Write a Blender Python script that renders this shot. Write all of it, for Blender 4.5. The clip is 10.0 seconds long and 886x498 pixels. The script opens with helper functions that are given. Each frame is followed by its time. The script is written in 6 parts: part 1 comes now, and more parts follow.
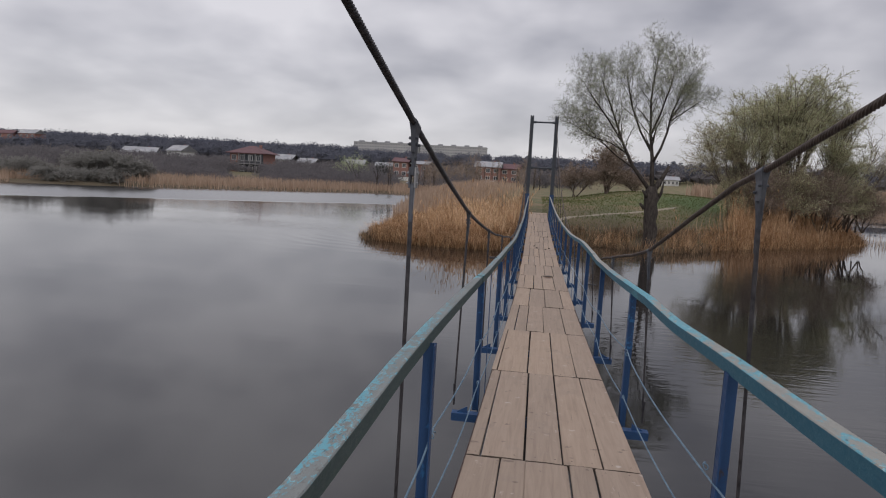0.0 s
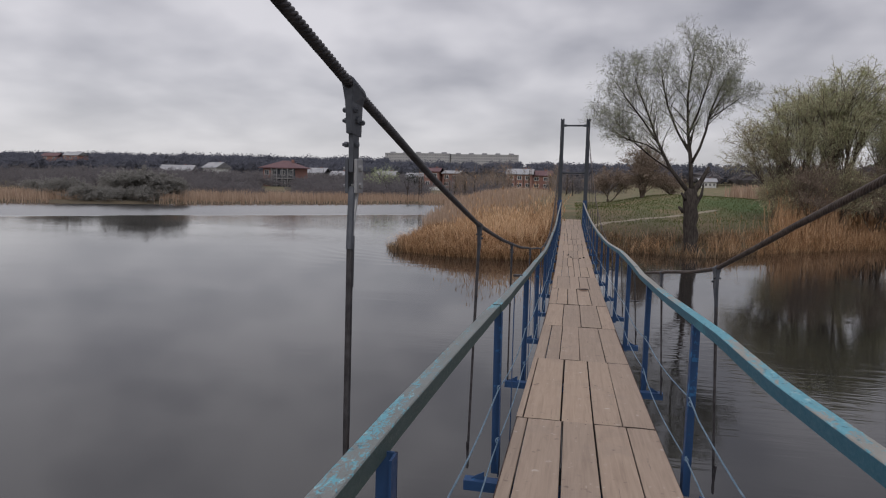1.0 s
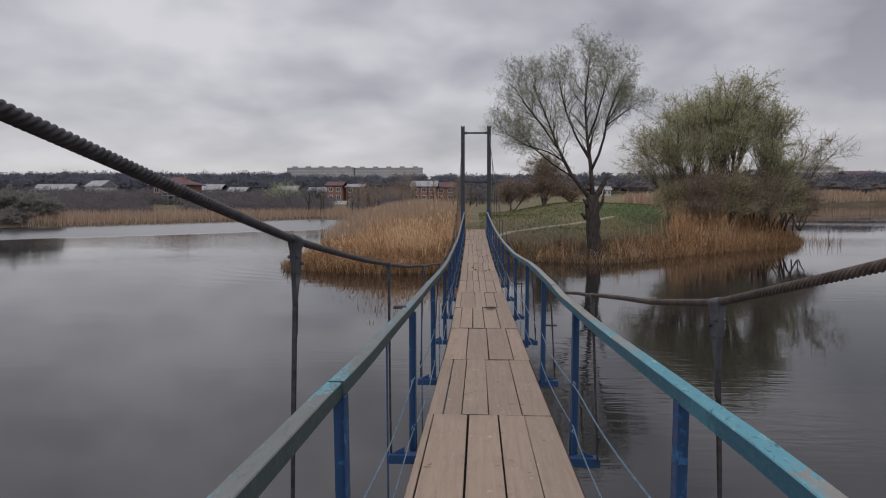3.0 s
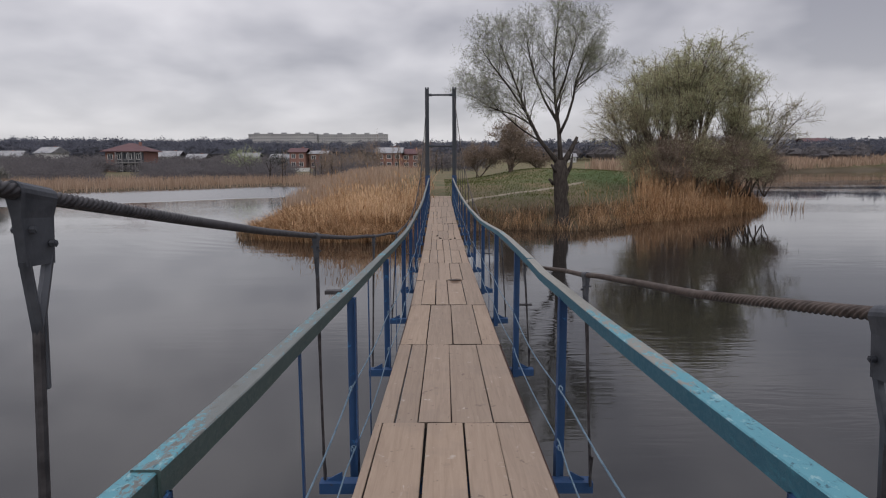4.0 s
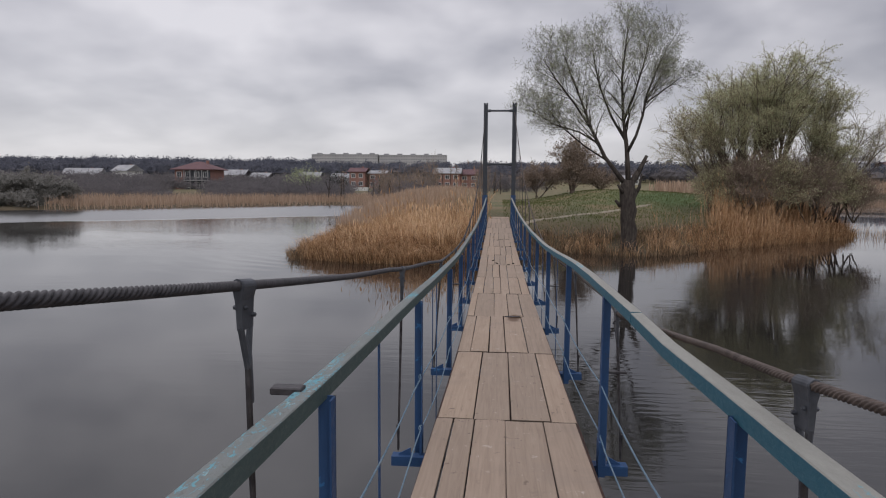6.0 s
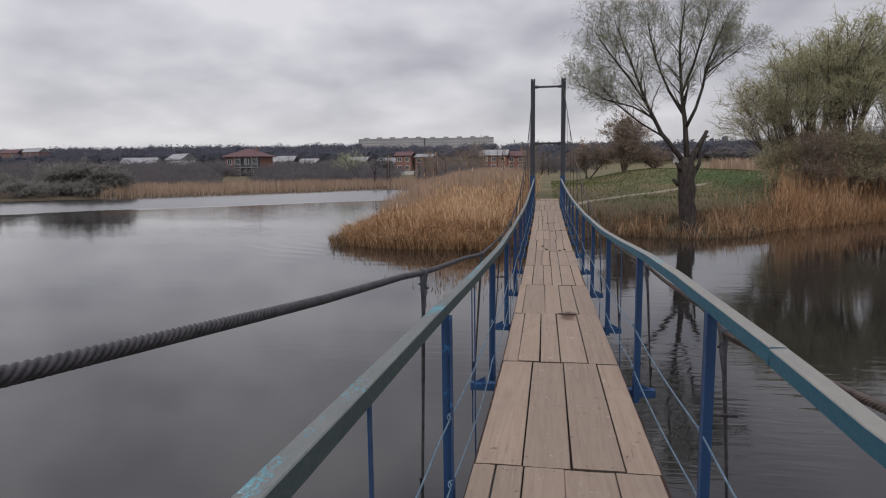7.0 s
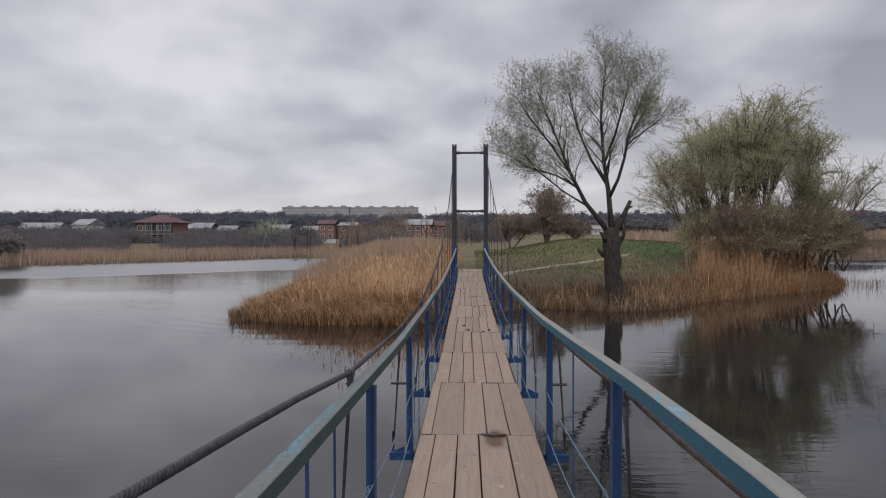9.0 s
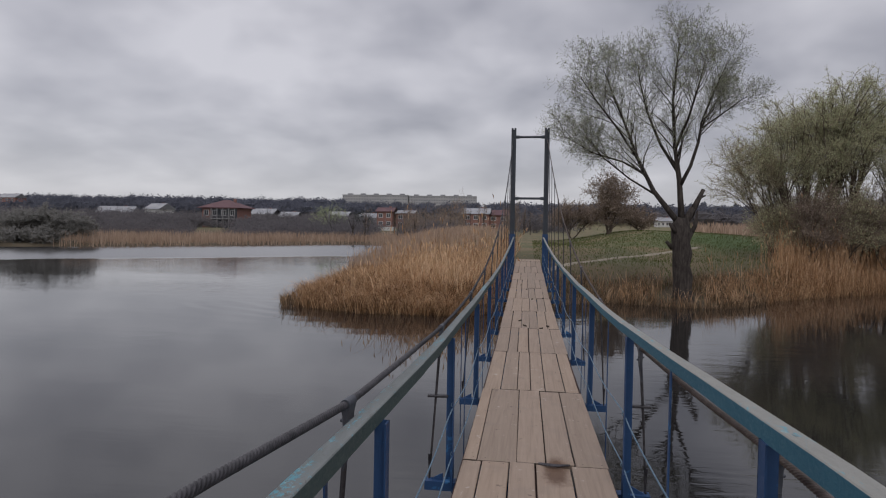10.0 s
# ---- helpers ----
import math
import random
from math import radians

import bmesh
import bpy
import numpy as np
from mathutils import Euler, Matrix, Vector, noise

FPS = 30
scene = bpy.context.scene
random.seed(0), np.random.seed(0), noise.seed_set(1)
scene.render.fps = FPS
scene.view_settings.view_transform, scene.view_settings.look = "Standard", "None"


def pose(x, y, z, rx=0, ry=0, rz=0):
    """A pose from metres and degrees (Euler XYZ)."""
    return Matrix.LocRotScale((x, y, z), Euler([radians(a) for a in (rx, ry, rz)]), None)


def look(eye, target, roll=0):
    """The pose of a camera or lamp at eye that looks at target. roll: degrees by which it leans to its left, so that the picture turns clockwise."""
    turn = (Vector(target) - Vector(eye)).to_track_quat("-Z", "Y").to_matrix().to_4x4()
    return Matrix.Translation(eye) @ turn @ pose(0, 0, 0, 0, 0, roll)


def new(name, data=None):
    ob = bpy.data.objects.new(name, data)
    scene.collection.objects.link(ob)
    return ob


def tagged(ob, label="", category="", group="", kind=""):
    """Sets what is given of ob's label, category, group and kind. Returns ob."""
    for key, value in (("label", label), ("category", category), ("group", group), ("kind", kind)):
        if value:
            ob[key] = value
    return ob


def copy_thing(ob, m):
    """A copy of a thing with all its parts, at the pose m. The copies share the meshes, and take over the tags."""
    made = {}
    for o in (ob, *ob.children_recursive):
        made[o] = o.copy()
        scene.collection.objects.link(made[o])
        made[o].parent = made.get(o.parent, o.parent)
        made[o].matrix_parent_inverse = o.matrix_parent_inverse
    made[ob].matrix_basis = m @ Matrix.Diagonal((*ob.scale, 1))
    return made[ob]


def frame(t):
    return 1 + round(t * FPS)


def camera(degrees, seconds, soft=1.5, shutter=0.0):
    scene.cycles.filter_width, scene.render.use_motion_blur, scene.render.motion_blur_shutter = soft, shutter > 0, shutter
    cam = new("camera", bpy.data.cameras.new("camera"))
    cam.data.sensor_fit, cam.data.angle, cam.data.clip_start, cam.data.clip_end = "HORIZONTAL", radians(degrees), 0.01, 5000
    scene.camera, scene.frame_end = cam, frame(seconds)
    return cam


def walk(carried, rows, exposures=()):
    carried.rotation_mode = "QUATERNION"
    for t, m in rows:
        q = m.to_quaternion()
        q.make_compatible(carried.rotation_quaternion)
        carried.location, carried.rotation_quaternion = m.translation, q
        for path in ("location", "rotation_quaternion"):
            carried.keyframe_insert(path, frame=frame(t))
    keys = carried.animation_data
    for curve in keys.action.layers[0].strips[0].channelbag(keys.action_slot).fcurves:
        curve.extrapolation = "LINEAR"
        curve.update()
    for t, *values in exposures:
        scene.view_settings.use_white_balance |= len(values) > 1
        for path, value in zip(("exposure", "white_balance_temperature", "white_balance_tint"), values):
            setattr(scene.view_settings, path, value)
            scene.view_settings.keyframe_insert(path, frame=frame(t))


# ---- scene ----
cam = camera(70.2, 10.0, soft=1.15)
PATH = [
    (0, (-0.170, 0.744, 2.008), (-0.462, 2.708, 1.775), 2.89),
    (0.5, (-0.163, 1.341, 2.008), (-0.371, 3.328, 1.910), 2.30),
    (1, (-0.153, 1.741, 1.980), (-0.551, 3.690, 1.772), 1.18),
    (1.5, (-0.184, 2.158, 1.950), (-0.491, 4.124, 1.740), 0.42),
    (2, (-0.145, 2.508, 1.900), (-0.502, 4.472, 1.770), -0.69),
    (2.5, (-0.146, 2.956, 1.882), (-0.347, 4.944, 1.804), 0.45),
    (2.7, (-0.126, 3.136, 1.892), (-0.261, 5.128, 1.774), -0.35),
    (3.8, (-0.082, 4.200, 1.785), (-0.138, 6.187, 1.558), 0.71),
    (4, (-0.063, 4.412, 1.783), (-0.066, 6.394, 1.516), -0.23),
    (4.5, (-0.067, 4.833, 1.744), (-0.309, 6.803, 1.495), 0.19),
    (5, (-0.106, 5.290, 1.696), (-0.264, 7.272, 1.480), 0.95),
    (5.5, (-0.092, 5.760, 1.693), (-0.078, 7.758, 1.608), 1.06),
    (5.7, (-0.064, 5.837, 1.699), (-0.224, 7.821, 1.503), 1.10),
    (6.8, (-0.084, 6.708, 1.634), (-0.293, 8.686, 1.425), -0.57),
    (7, (-0.103, 6.974, 1.643), (-0.435, 8.930, 1.388), -0.76),
    (7.5, (-0.120, 7.354, 1.586), (-0.378, 9.322, 1.337), -0.18),
    (8, (-0.065, 7.888, 1.553), (-0.241, 9.871, 1.354), -0.85),
    (8.5, (-0.044, 8.366, 1.577), (-0.420, 10.321, 1.386), -0.75),
    (9, (-0.057, 8.972, 1.592), (-0.154, 10.969, 1.553), -0.15),
    (9.5, (-0.006, 9.325, 1.573), (-0.335, 11.297, 1.517), -0.35),
    (10, (-0.072, 9.957, 1.525), (-0.350, 11.937, 1.451), 0.86),
]
walk(cam, [(t, look(eye, target, roll)) for t, eye, target, roll in PATH], exposures=[(0.0, -0.02, 6500, 10), (2.5, -0.2, 6500, 10), (4.0, 0.0, 6500, 10), (5.0, 0.0, 6500, 10), (5.5, 0.03, 6500, 10), (7.0, 0.0, 6500, 10), (7.5, 0.0, 6500, 10), (8.0, 0.06, 6500, 10), (8.5, 0.1, 6500, 10), (9.0, -0.03, 6450, 10), (9.5, -0.2, 6370, 10), (10.0, -0.22, 6370, 10)])

# ---------------------------------------------------------------- light
WATER = -1.35
world = bpy.data.worlds.new("overcast_sky")
scene.world = world
world.use_nodes = True
wn, wl = world.node_tree.nodes, world.node_tree.links
wn.clear()
w_out = wn.new("ShaderNodeOutputWorld")
w_bg = wn.new("ShaderNodeBackground")
w_sky = wn.new("ShaderNodeTexSky")
w_sky.sky_type, w_sky.sun_disc = "NISHITA", False
w_sky.sun_elevation, w_sky.sun_rotation = radians(42), radians(150)
w_geo = wn.new("ShaderNodeTexCoord")
w_sep = wn.new("ShaderNodeSeparateXYZ")
wl.new(w_geo.outputs["Generated"], w_sep.inputs[0])


def w_math(op, a, b=None, clamp=False):
    m = wn.new("ShaderNodeMath")
    m.operation, m.use_clamp = op, clamp
    for i, v in enumerate((a, b)):
        if v is None:
            continue
        if isinstance(v, (int, float)):
            m.inputs[i].default_value = v
        else:
            wl.new(v, m.inputs[i])
    return m.outputs[0]


# cloud deck: the direction cast on a level sheet, so that clouds flatten towards the horizon
up = w_math("ADD", w_math("MAXIMUM", w_sep.outputs[2], 0.0), 0.3)
w_flat = wn.new("ShaderNodeCombineXYZ")
wl.new(w_math("DIVIDE", w_sep.outputs[0], up), w_flat.inputs[0])
wl.new(w_math("DIVIDE", w_sep.outputs[1], up), w_flat.inputs[1])
w_n1 = wn.new("ShaderNodeTexNoise")
w_n1.inputs["Scale"].default_value, w_n1.inputs["Detail"].default_value = 2.15, 3.8
w_n1.inputs["Roughness"].default_value, w_n1.inputs["Distortion"].default_value = 0.45, 0.1
wl.new(w_flat.outputs[0], w_n1.inputs["Vector"])
w_n2 = wn.new("ShaderNodeTexNoise")
w_n2.inputs["Scale"].default_value, w_n2.inputs["Detail"].default_value = 0.8, 2.0
wl.new(w_flat.outputs[0], w_n2.inputs["Vector"])
cover = w_math("ADD", w_math("MULTIPLY", w_n1.outputs[0], 0.8), w_math("MULTIPLY", w_n2.outputs[0], 0.2))
w_n3 = wn.new("ShaderNodeTexNoise")
w_n3.inputs["Scale"].default_value, w_n3.inputs["Detail"].default_value = 6.0, 3.0
wl.new(w_geo.outputs["Generated"], w_n3.inputs["Vector"])
cover = w_math("ADD", cover, w_math("MULTIPLY", w_math("SUBTRACT", w_n3.outputs[0], 0.5), 0.22))
cover = w_math("SUBTRACT", cover, w_math("MULTIPLY", w_sep.outputs[0], w_math("ADD", 0.09, w_math("MULTIPLY", w_math("MAXIMUM", w_sep.outputs[2], 0.0), 0.32))))
w_ramp = wn.new("ShaderNodeValToRGB")
e = w_ramp.color_ramp.elements
e[0].position, e[0].color = 0.34, (0.325, 0.325, 0.375, 1)
e[1].position, e[1].color = 0.66, (0.75, 0.733, 0.777, 1)
mid = e.new(0.5)
mid.color = (0.53, 0.522, 0.57, 1)
wl.new(cover, w_ramp.inputs[0])
# a paler strip low over the horizon
low = w_math("POWER", w_math("SUBTRACT", 1.0, w_math("MULTIPLY", w_math("ABSOLUTE", w_sep.outputs[2]), 3.2), True), 2.0)
w_mixh = wn.new("ShaderNodeMixRGB")
wl.new(w_math("MULTIPLY", low, 0.64), w_mixh.inputs[0])
wl.new(w_ramp.outputs[0], w_mixh.inputs[1])
w_mixh.inputs[2].default_value = (0.73, 0.715, 0.727, 1)
# an overcast sky is brightest overhead
zen = w_math("ADD", 1.0, w_math("MULTIPLY", w_math("POWER", w_math("MAXIMUM", w_math("SUBTRACT", w_sep.outputs[2], 0.3), 0.0), 1.2), 1.9))
w_zen = wn.new("ShaderNodeMixRGB")
w_zen.blend_type = "MULTIPLY"
w_zen.inputs[0].default_value = 1.0
wl.new(w_mixh.outputs[0], w_zen.inputs[1])
wl.new(zen, w_zen.inputs[2])
w_mul = wn.new("ShaderNodeMixRGB")
w_mul.blend_type = "MULTIPLY"
w_mul.inputs[0].default_value = 1.0
wl.new(w_sky.outputs[0], w_mul.inputs[1])
w_mul.inputs[2].default_value = (0.1, 0.1, 0.1, 1)
w_mix = wn.new("ShaderNodeMixRGB")
w_mix.inputs[0].default_value = 0.93
wl.new(w_mul.outputs[0], w_mix.inputs[1])
wl.new(w_zen.outputs[0], w_mix.inputs[2])
wl.new(w_mix.outputs[0], w_bg.inputs[0])
w_bg.inputs[1].default_value = 1.0
wl.new(w_bg.outputs[0], w_out.inputs[0])

sun_data = bpy.data.lights.new("sun", "SUN")
sun_data.energy, sun_data.angle, sun_data.color = 0.7, radians(25), (1.0, 0.96, 0.9)
sun_ob = new("sun", sun_data)
sun_ob.matrix_world = look((20, -40, 45), (0, 10, 0))


# ---------------------------------------------------------------- materials
class Nodes:
    """Small wrapper that wires the nodes of one material."""

    def __init__(self, name, rough=0.8, metal=0.0):
        self.mat = bpy.data.materials.new(name)
        self.mat.use_nodes = True
        self.n, self.l = self.mat.node_tree.nodes, self.mat.node_tree.links
        self.bsdf = self.n["Principled BSDF"]
        self.bsdf.inputs["Roughness"].default_value = rough
        self.bsdf.inputs["Metallic"].default_value = metal

    def place(self, scale=(1, 1, 1), source="Position", turn=0.0):
        if source == "Position":
            out = self.n.new("ShaderNodeNewGeometry").outputs["Position"]
        else:
            out = self.n.new("ShaderNodeTexCoord").outputs[source]
        m = self.n.new("ShaderNodeMapping")
        m.inputs["Scale"].default_value = scale
        m.inputs["Rotation"].default_value = (0, 0, turn)
        self.l.new(out, m.inputs[0])
        return m.outputs[0]

    def noise(self, scale, where=None, detail=4.0, rough=0.55, distort=0.0):
        t = self.n.new("ShaderNodeTexNoise")
        t.inputs["Scale"].default_value, t.inputs["Detail"].default_value = scale, detail
        t.inputs["Roughness"].default_value, t.inputs["Distortion"].default_value = rough, distort
        self.l.new(where if where is not None else self.place(), t.inputs["Vector"])
        return t.outputs[0]

    def ramp(self, value, stops):
        r = self.n.new("ShaderNodeValToRGB")
        el = r.color_ramp.elements
        while len(el) < len(stops):
            el.new(0.5)
        for i, (p, c) in enumerate(stops):
            el[i].position = p
            el[i].color = (*c, 1) if len(c) == 3 else c
        self.l.new(value, r.inputs[0])
        return r.outputs[0]

    def mix(self, fac, a, b, blend="MIX"):
        m = self.n.new("ShaderNodeMixRGB")
        m.blend_type = blend
        for i, v in enumerate((fac, a, b)):
            if isinstance(v, (int, float)):
                m.inputs[i].default_value = v
            elif isinstance(v, tuple):
                m.inputs[i].default_value = (*v, 1)
            else:
                self.l.new(v, m.inputs[i])
        return m.outputs[0]

    def math(self, op, a, b=None, clamp=False):
        m = self.n.new("ShaderNodeMath")
        m.operation, m.use_clamp = op, clamp
        for i, v in enumerate((a, b)):
            if v is None:
                continue
            if isinstance(v, (int, float)):
                m.inputs[i].default_value = v
            else:
                self.l.new(v, m.inputs[i])
        return m.outputs[0]

    def random(self):
        return self.n.new("ShaderNodeObjectInfo").outputs["Random"]

    def island(self):
        return self.n.new("ShaderNodeNewGeometry").outputs["Random Per Island"]

    def axis(self, vec, i):
        s = self.n.new("ShaderNodeSeparateXYZ")
        self.l.new(vec, s.inputs[0])
        return s.outputs[i]

    def colour(self, c):
        if isinstance(c, tuple):
            self.bsdf.inputs["Base Color"].default_value = (*c, 1)
        else:
            self.l.new(c, self.bsdf.inputs["Base Color"])
        return self

    def rough(self, v):
        self.l.new(v, self.bsdf.inputs["Roughness"])
        return self

    def bump(self, height, strength=0.4, dist=0.01):
        b = self.n.new("ShaderNodeBump")
        b.inputs["Strength"].default_value, b.inputs["Distance"].default_value = strength, dist
        self.l.new(height, b.inputs["Height"])
        self.l.new(b.outputs[0], self.bsdf.inputs["Normal"])
        return self


def mat_wood():
    k = Nodes("weathered_plank_wood", 0.85)
    g = k.noise(1.0, k.place((38, 1.4, 20)), 5, 0.6, 0.9)
    fine = k.noise(1.0, k.place((260, 9, 60)), 3, 0.6)
    blot = k.noise(3.2, None, 4, 0.6)
    base = k.ramp(g, [(0.25, (0.256, 0.195, 0.15)), (0.5, (0.316, 0.245, 0.19)), (0.78, (0.364, 0.288, 0.226))])
    tone = k.ramp(k.random(), [(0.0, (0.87, 0.86, 0.85)), (0.5, (0.99, 0.97, 0.955)), (1.0, (1.09, 1.05, 1.0))])
    c = k.mix(1.0, base, tone, "MULTIPLY")
    c = k.mix(k.ramp(blot, [(0.33, (0.35, 0.35, 0.35)), (0.46, (0, 0, 0))]), c, (0.24, 0.19, 0.155))
    spots = k.noise(11.0, None, 3, 0.6)
    c = k.mix(k.ramp(spots, [(0.66, (0, 0, 0)), (0.74, (0.55, 0.55, 0.55))]), c, (0.56, 0.5, 0.44))
    c = k.mix(k.ramp(spots, [(0.27, (0.75, 0.75, 0.75)), (0.335, (0, 0, 0))]), c, (0.13, 0.095, 0.075))
    scuff = k.noise(1.0, k.place((26, 5, 8)), 5, 0.7, 0.3)
    c = k.mix(k.ramp(scuff, [(0.66, (0, 0, 0)), (0.73, (0.5, 0.5, 0.5))]), c, (0.6, 0.54, 0.48))
    dirt = k.noise(7.0, k.place((1, 0.6, 1)), 6, 0.7, 0.5)
    c = k.mix(k.ramp(dirt, [(0.28, (0.5, 0.5, 0.5)), (0.37, (0, 0, 0))]), c, (0.2, 0.155, 0.125))
    scratch = k.noise(1.0, k.place((9, 70, 20), turn=0.5), 4, 0.7, 1.2)
    c = k.mix(k.ramp(scratch, [(0.7, (0, 0, 0)), (0.76, (0.6, 0.6, 0.6))]), c, (0.66, 0.6, 0.54))
    crack = k.noise(1.0, k.place((120, 2.2, 30)), 3, 0.55, 0.4)
    c = k.mix(k.ramp(crack, [(0.24, (0.85, 0.85, 0.85)), (0.3, (0, 0, 0))]), c, (0.1, 0.078, 0.062))
    # a wet brown stain round the split board end
    gap = k.n.new("ShaderNodeVectorMath")
    gap.operation = "DISTANCE"
    k.l.new(k.place((1, 0.4, 0.0)), gap.inputs[0])
    gap.inputs[1].default_value = (0.11, 13.88 * 0.4, 0.0)
    stain = k.math("ADD", gap.outputs["Value"], k.math("MULTIPLY", dirt, 0.16))
    c = k.mix(k.ramp(stain, [(0.13, (0.85, 0.85, 0.85)), (0.19, (0, 0, 0))]), c, (0.1, 0.052, 0.028))
    k.colour(c).bump(k.mix(0.5, g, fine), 0.5, 0.004)
    return k.mat


def mat_paint(name, coat, pale, bare, flake=0.56, rough=0.55):
    """Old enamel: a coat, flaking patches of a paler under-coat, and grime."""
    k = Nodes(name, rough)
    n = k.noise(16, None, 6, 0.68, 0.6)
    big = k.noise(1.6, None, 3, 0.5)
    n2 = k.math("ADD", k.math("MULTIPLY", n, 0.62), k.math("MULTIPLY", big, 0.38))
    c = k.mix(k.noise(5, None, 4), coat, tuple(v * 0.62 for v in coat))
    c = k.mix(k.ramp(n2, [(flake, (0, 0, 0)), (flake + 0.03, (1, 1, 1))]), c, pale)
    c = k.mix(k.ramp(n2, [(0.33, (1, 1, 1)), (0.38, (0, 0, 0))]), c, bare)
    k.colour(c).bump(n2, 0.5, 0.004)
    k.rough(k.ramp(n, [(0.3, (0.45, 0.45, 0.45)), (0.7, (0.8, 0.8, 0.8))]))
    return k.mat


def mat_rail():
    """Rail paint: bare weathered grey-green where the coat has gone, flaking turquoise where it holds."""
    k = Nodes("rail_paint", 0.65)
    pos = k.n.new("ShaderNodeNewGeometry").outputs["Position"]
    fine = k.noise(70, k.place((1.2, 0.6, 1)), 5, 0.75, 0.8)
    n = k.noise(13, k.place((1.5, 0.5, 1)), 7, 0.72, 1.0)
    big = k.noise(0.9, k.place((0.4, 1, 0.4)), 3, 0.5)
    # the coat has held better on one rail's first stretch
    right = k.math("GREATER_THAN", k.axis(pos, 0), 0.0)
    held = k.math("SUBTRACT", 1.0, k.math("MULTIPLY", k.math("ABSOLUTE", k.math("SUBTRACT", k.axis(pos, 1), 5.4)), 0.55), True)
    held = k.math("ADD", k.math("MULTIPLY", held, 0.7), k.math("MULTIPLY", k.math("MULTIPLY", k.math("SUBTRACT", 7.4, k.axis(pos, 1)), 0.3, True), 0.72))
    held = k.math("MULTIPLY", right, held)
    coat = k.math("ADD", k.math("ADD", k.math("MULTIPLY", n, 0.42), k.math("MULTIPLY", big, 0.42)), k.math("MULTIPLY", fine, 0.16))
    coat = k.math("ADD", coat, k.math("SUBTRACT", k.math("MULTIPLY", held, 0.145), 0.035))
    # worn patches of the coat along the other rail
    left = k.math("SUBTRACT", 1.0, right)
    for yc, wd, amt in ((3.0, 2.2, 0.15), (5.4, 0.5, 0.05), (6.3, 0.4, 0.05), (7.75, 0.6, 0.15), (8.45, 0.3, 0.1), (9.6, 0.3, 0.19)):
        near = k.math("SUBTRACT", 1.0, k.math("DIVIDE", k.math("ABSOLUTE", k.math("SUBTRACT", k.axis(pos, 1), yc)), wd), True)
        coat = k.math("ADD", coat, k.math("MULTIPLY", k.math("MULTIPLY", near, left), amt))
    coat = k.math("ADD", coat, k.math("MULTIPLY", left, k.math("SUBTRACT", k.math("MULTIPLY", k.math("SUBTRACT", fine, 0.5), 0.5), 0.02)))
    # the outer half keeps more of it
    outer = k.math("MULTIPLY", k.math("SUBTRACT", -0.564, k.axis(pos, 0)), 60.0, True)
    coat = k.math("ADD", coat, k.math("MULTIPLY", k.math("SUBTRACT", k.math("MULTIPLY", outer, 0.05), 0.045), left))
    grey = k.mix(k.noise(24, k.place((1, 0.2, 1)), 5, 0.7), (0.11, 0.122, 0.118), (0.225, 0.24, 0.235))
    grey = k.mix(k.ramp(fine, [(0.34, (0.8, 0.8, 0.8)), (0.44, (0, 0, 0))]), grey, (0.07, 0.065, 0.055))
    grey = k.mix(k.math("MULTIPLY", right, 0.75), grey, k.mix(k.noise(30, k.place((1, 0.3, 1)), 5, 0.7), (0.19, 0.185, 0.165), (0.36, 0.35, 0.31)))
    cyan = k.mix(fine, (0.06, 0.245, 0.315), (0.15, 0.36, 0.42))
    cyan = k.mix(k.ramp(k.noise(48, k.place((1, 0.5, 1)), 4, 0.7, 0.6), [(0.35, (0.9, 0.9, 0.9)), (0.42, (0, 0, 0))]), cyan, (0.03, 0.085, 0.115))
    cyan = k.mix(k.ramp(k.noise(34, k.place((1, 0.6, 1)), 5, 0.75, 0.8), [(0.57, (0, 0, 0)), (0.62, (0.8, 0.8, 0.8))]), cyan, (0.3, 0.47, 0.5))
    top = k.mix(k.ramp(coat, [(0.535, (0, 0, 0)), (0.56, (1, 1, 1))]), grey, cyan)
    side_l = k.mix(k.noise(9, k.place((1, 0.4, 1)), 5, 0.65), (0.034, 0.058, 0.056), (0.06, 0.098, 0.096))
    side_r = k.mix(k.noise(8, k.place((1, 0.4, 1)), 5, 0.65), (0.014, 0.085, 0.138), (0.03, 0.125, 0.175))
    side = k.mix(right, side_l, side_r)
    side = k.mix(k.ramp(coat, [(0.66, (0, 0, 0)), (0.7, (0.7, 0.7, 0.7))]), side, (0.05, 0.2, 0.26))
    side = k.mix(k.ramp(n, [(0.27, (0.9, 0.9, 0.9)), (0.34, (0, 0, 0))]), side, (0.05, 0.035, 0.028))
    # upward faces take the paler top colours, upright faces the darker side colours
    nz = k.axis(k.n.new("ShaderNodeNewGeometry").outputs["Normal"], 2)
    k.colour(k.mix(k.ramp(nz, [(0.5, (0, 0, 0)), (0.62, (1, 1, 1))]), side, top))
    k.bump(k.mix(0.5, coat, fine), 0.6, 0.004)
    k.rough(k.ramp(fine, [(0.3, (0.5, 0.5, 0.5)), (0.7, (0.85, 0.85, 0.85))]))
    return k.mat


def mat_steel(name, a, b, rough=0.6, metal=0.5, scale=9.0):
    k = Nodes(name, rough, metal)
    n = k.noise(scale, None, 6, 0.65)
    k.colour(k.ramp(n, [(0.35, a), (0.65, b)])).bump(k.noise(scale * 7, None, 3), 0.3, 0.003)
    return k.mat


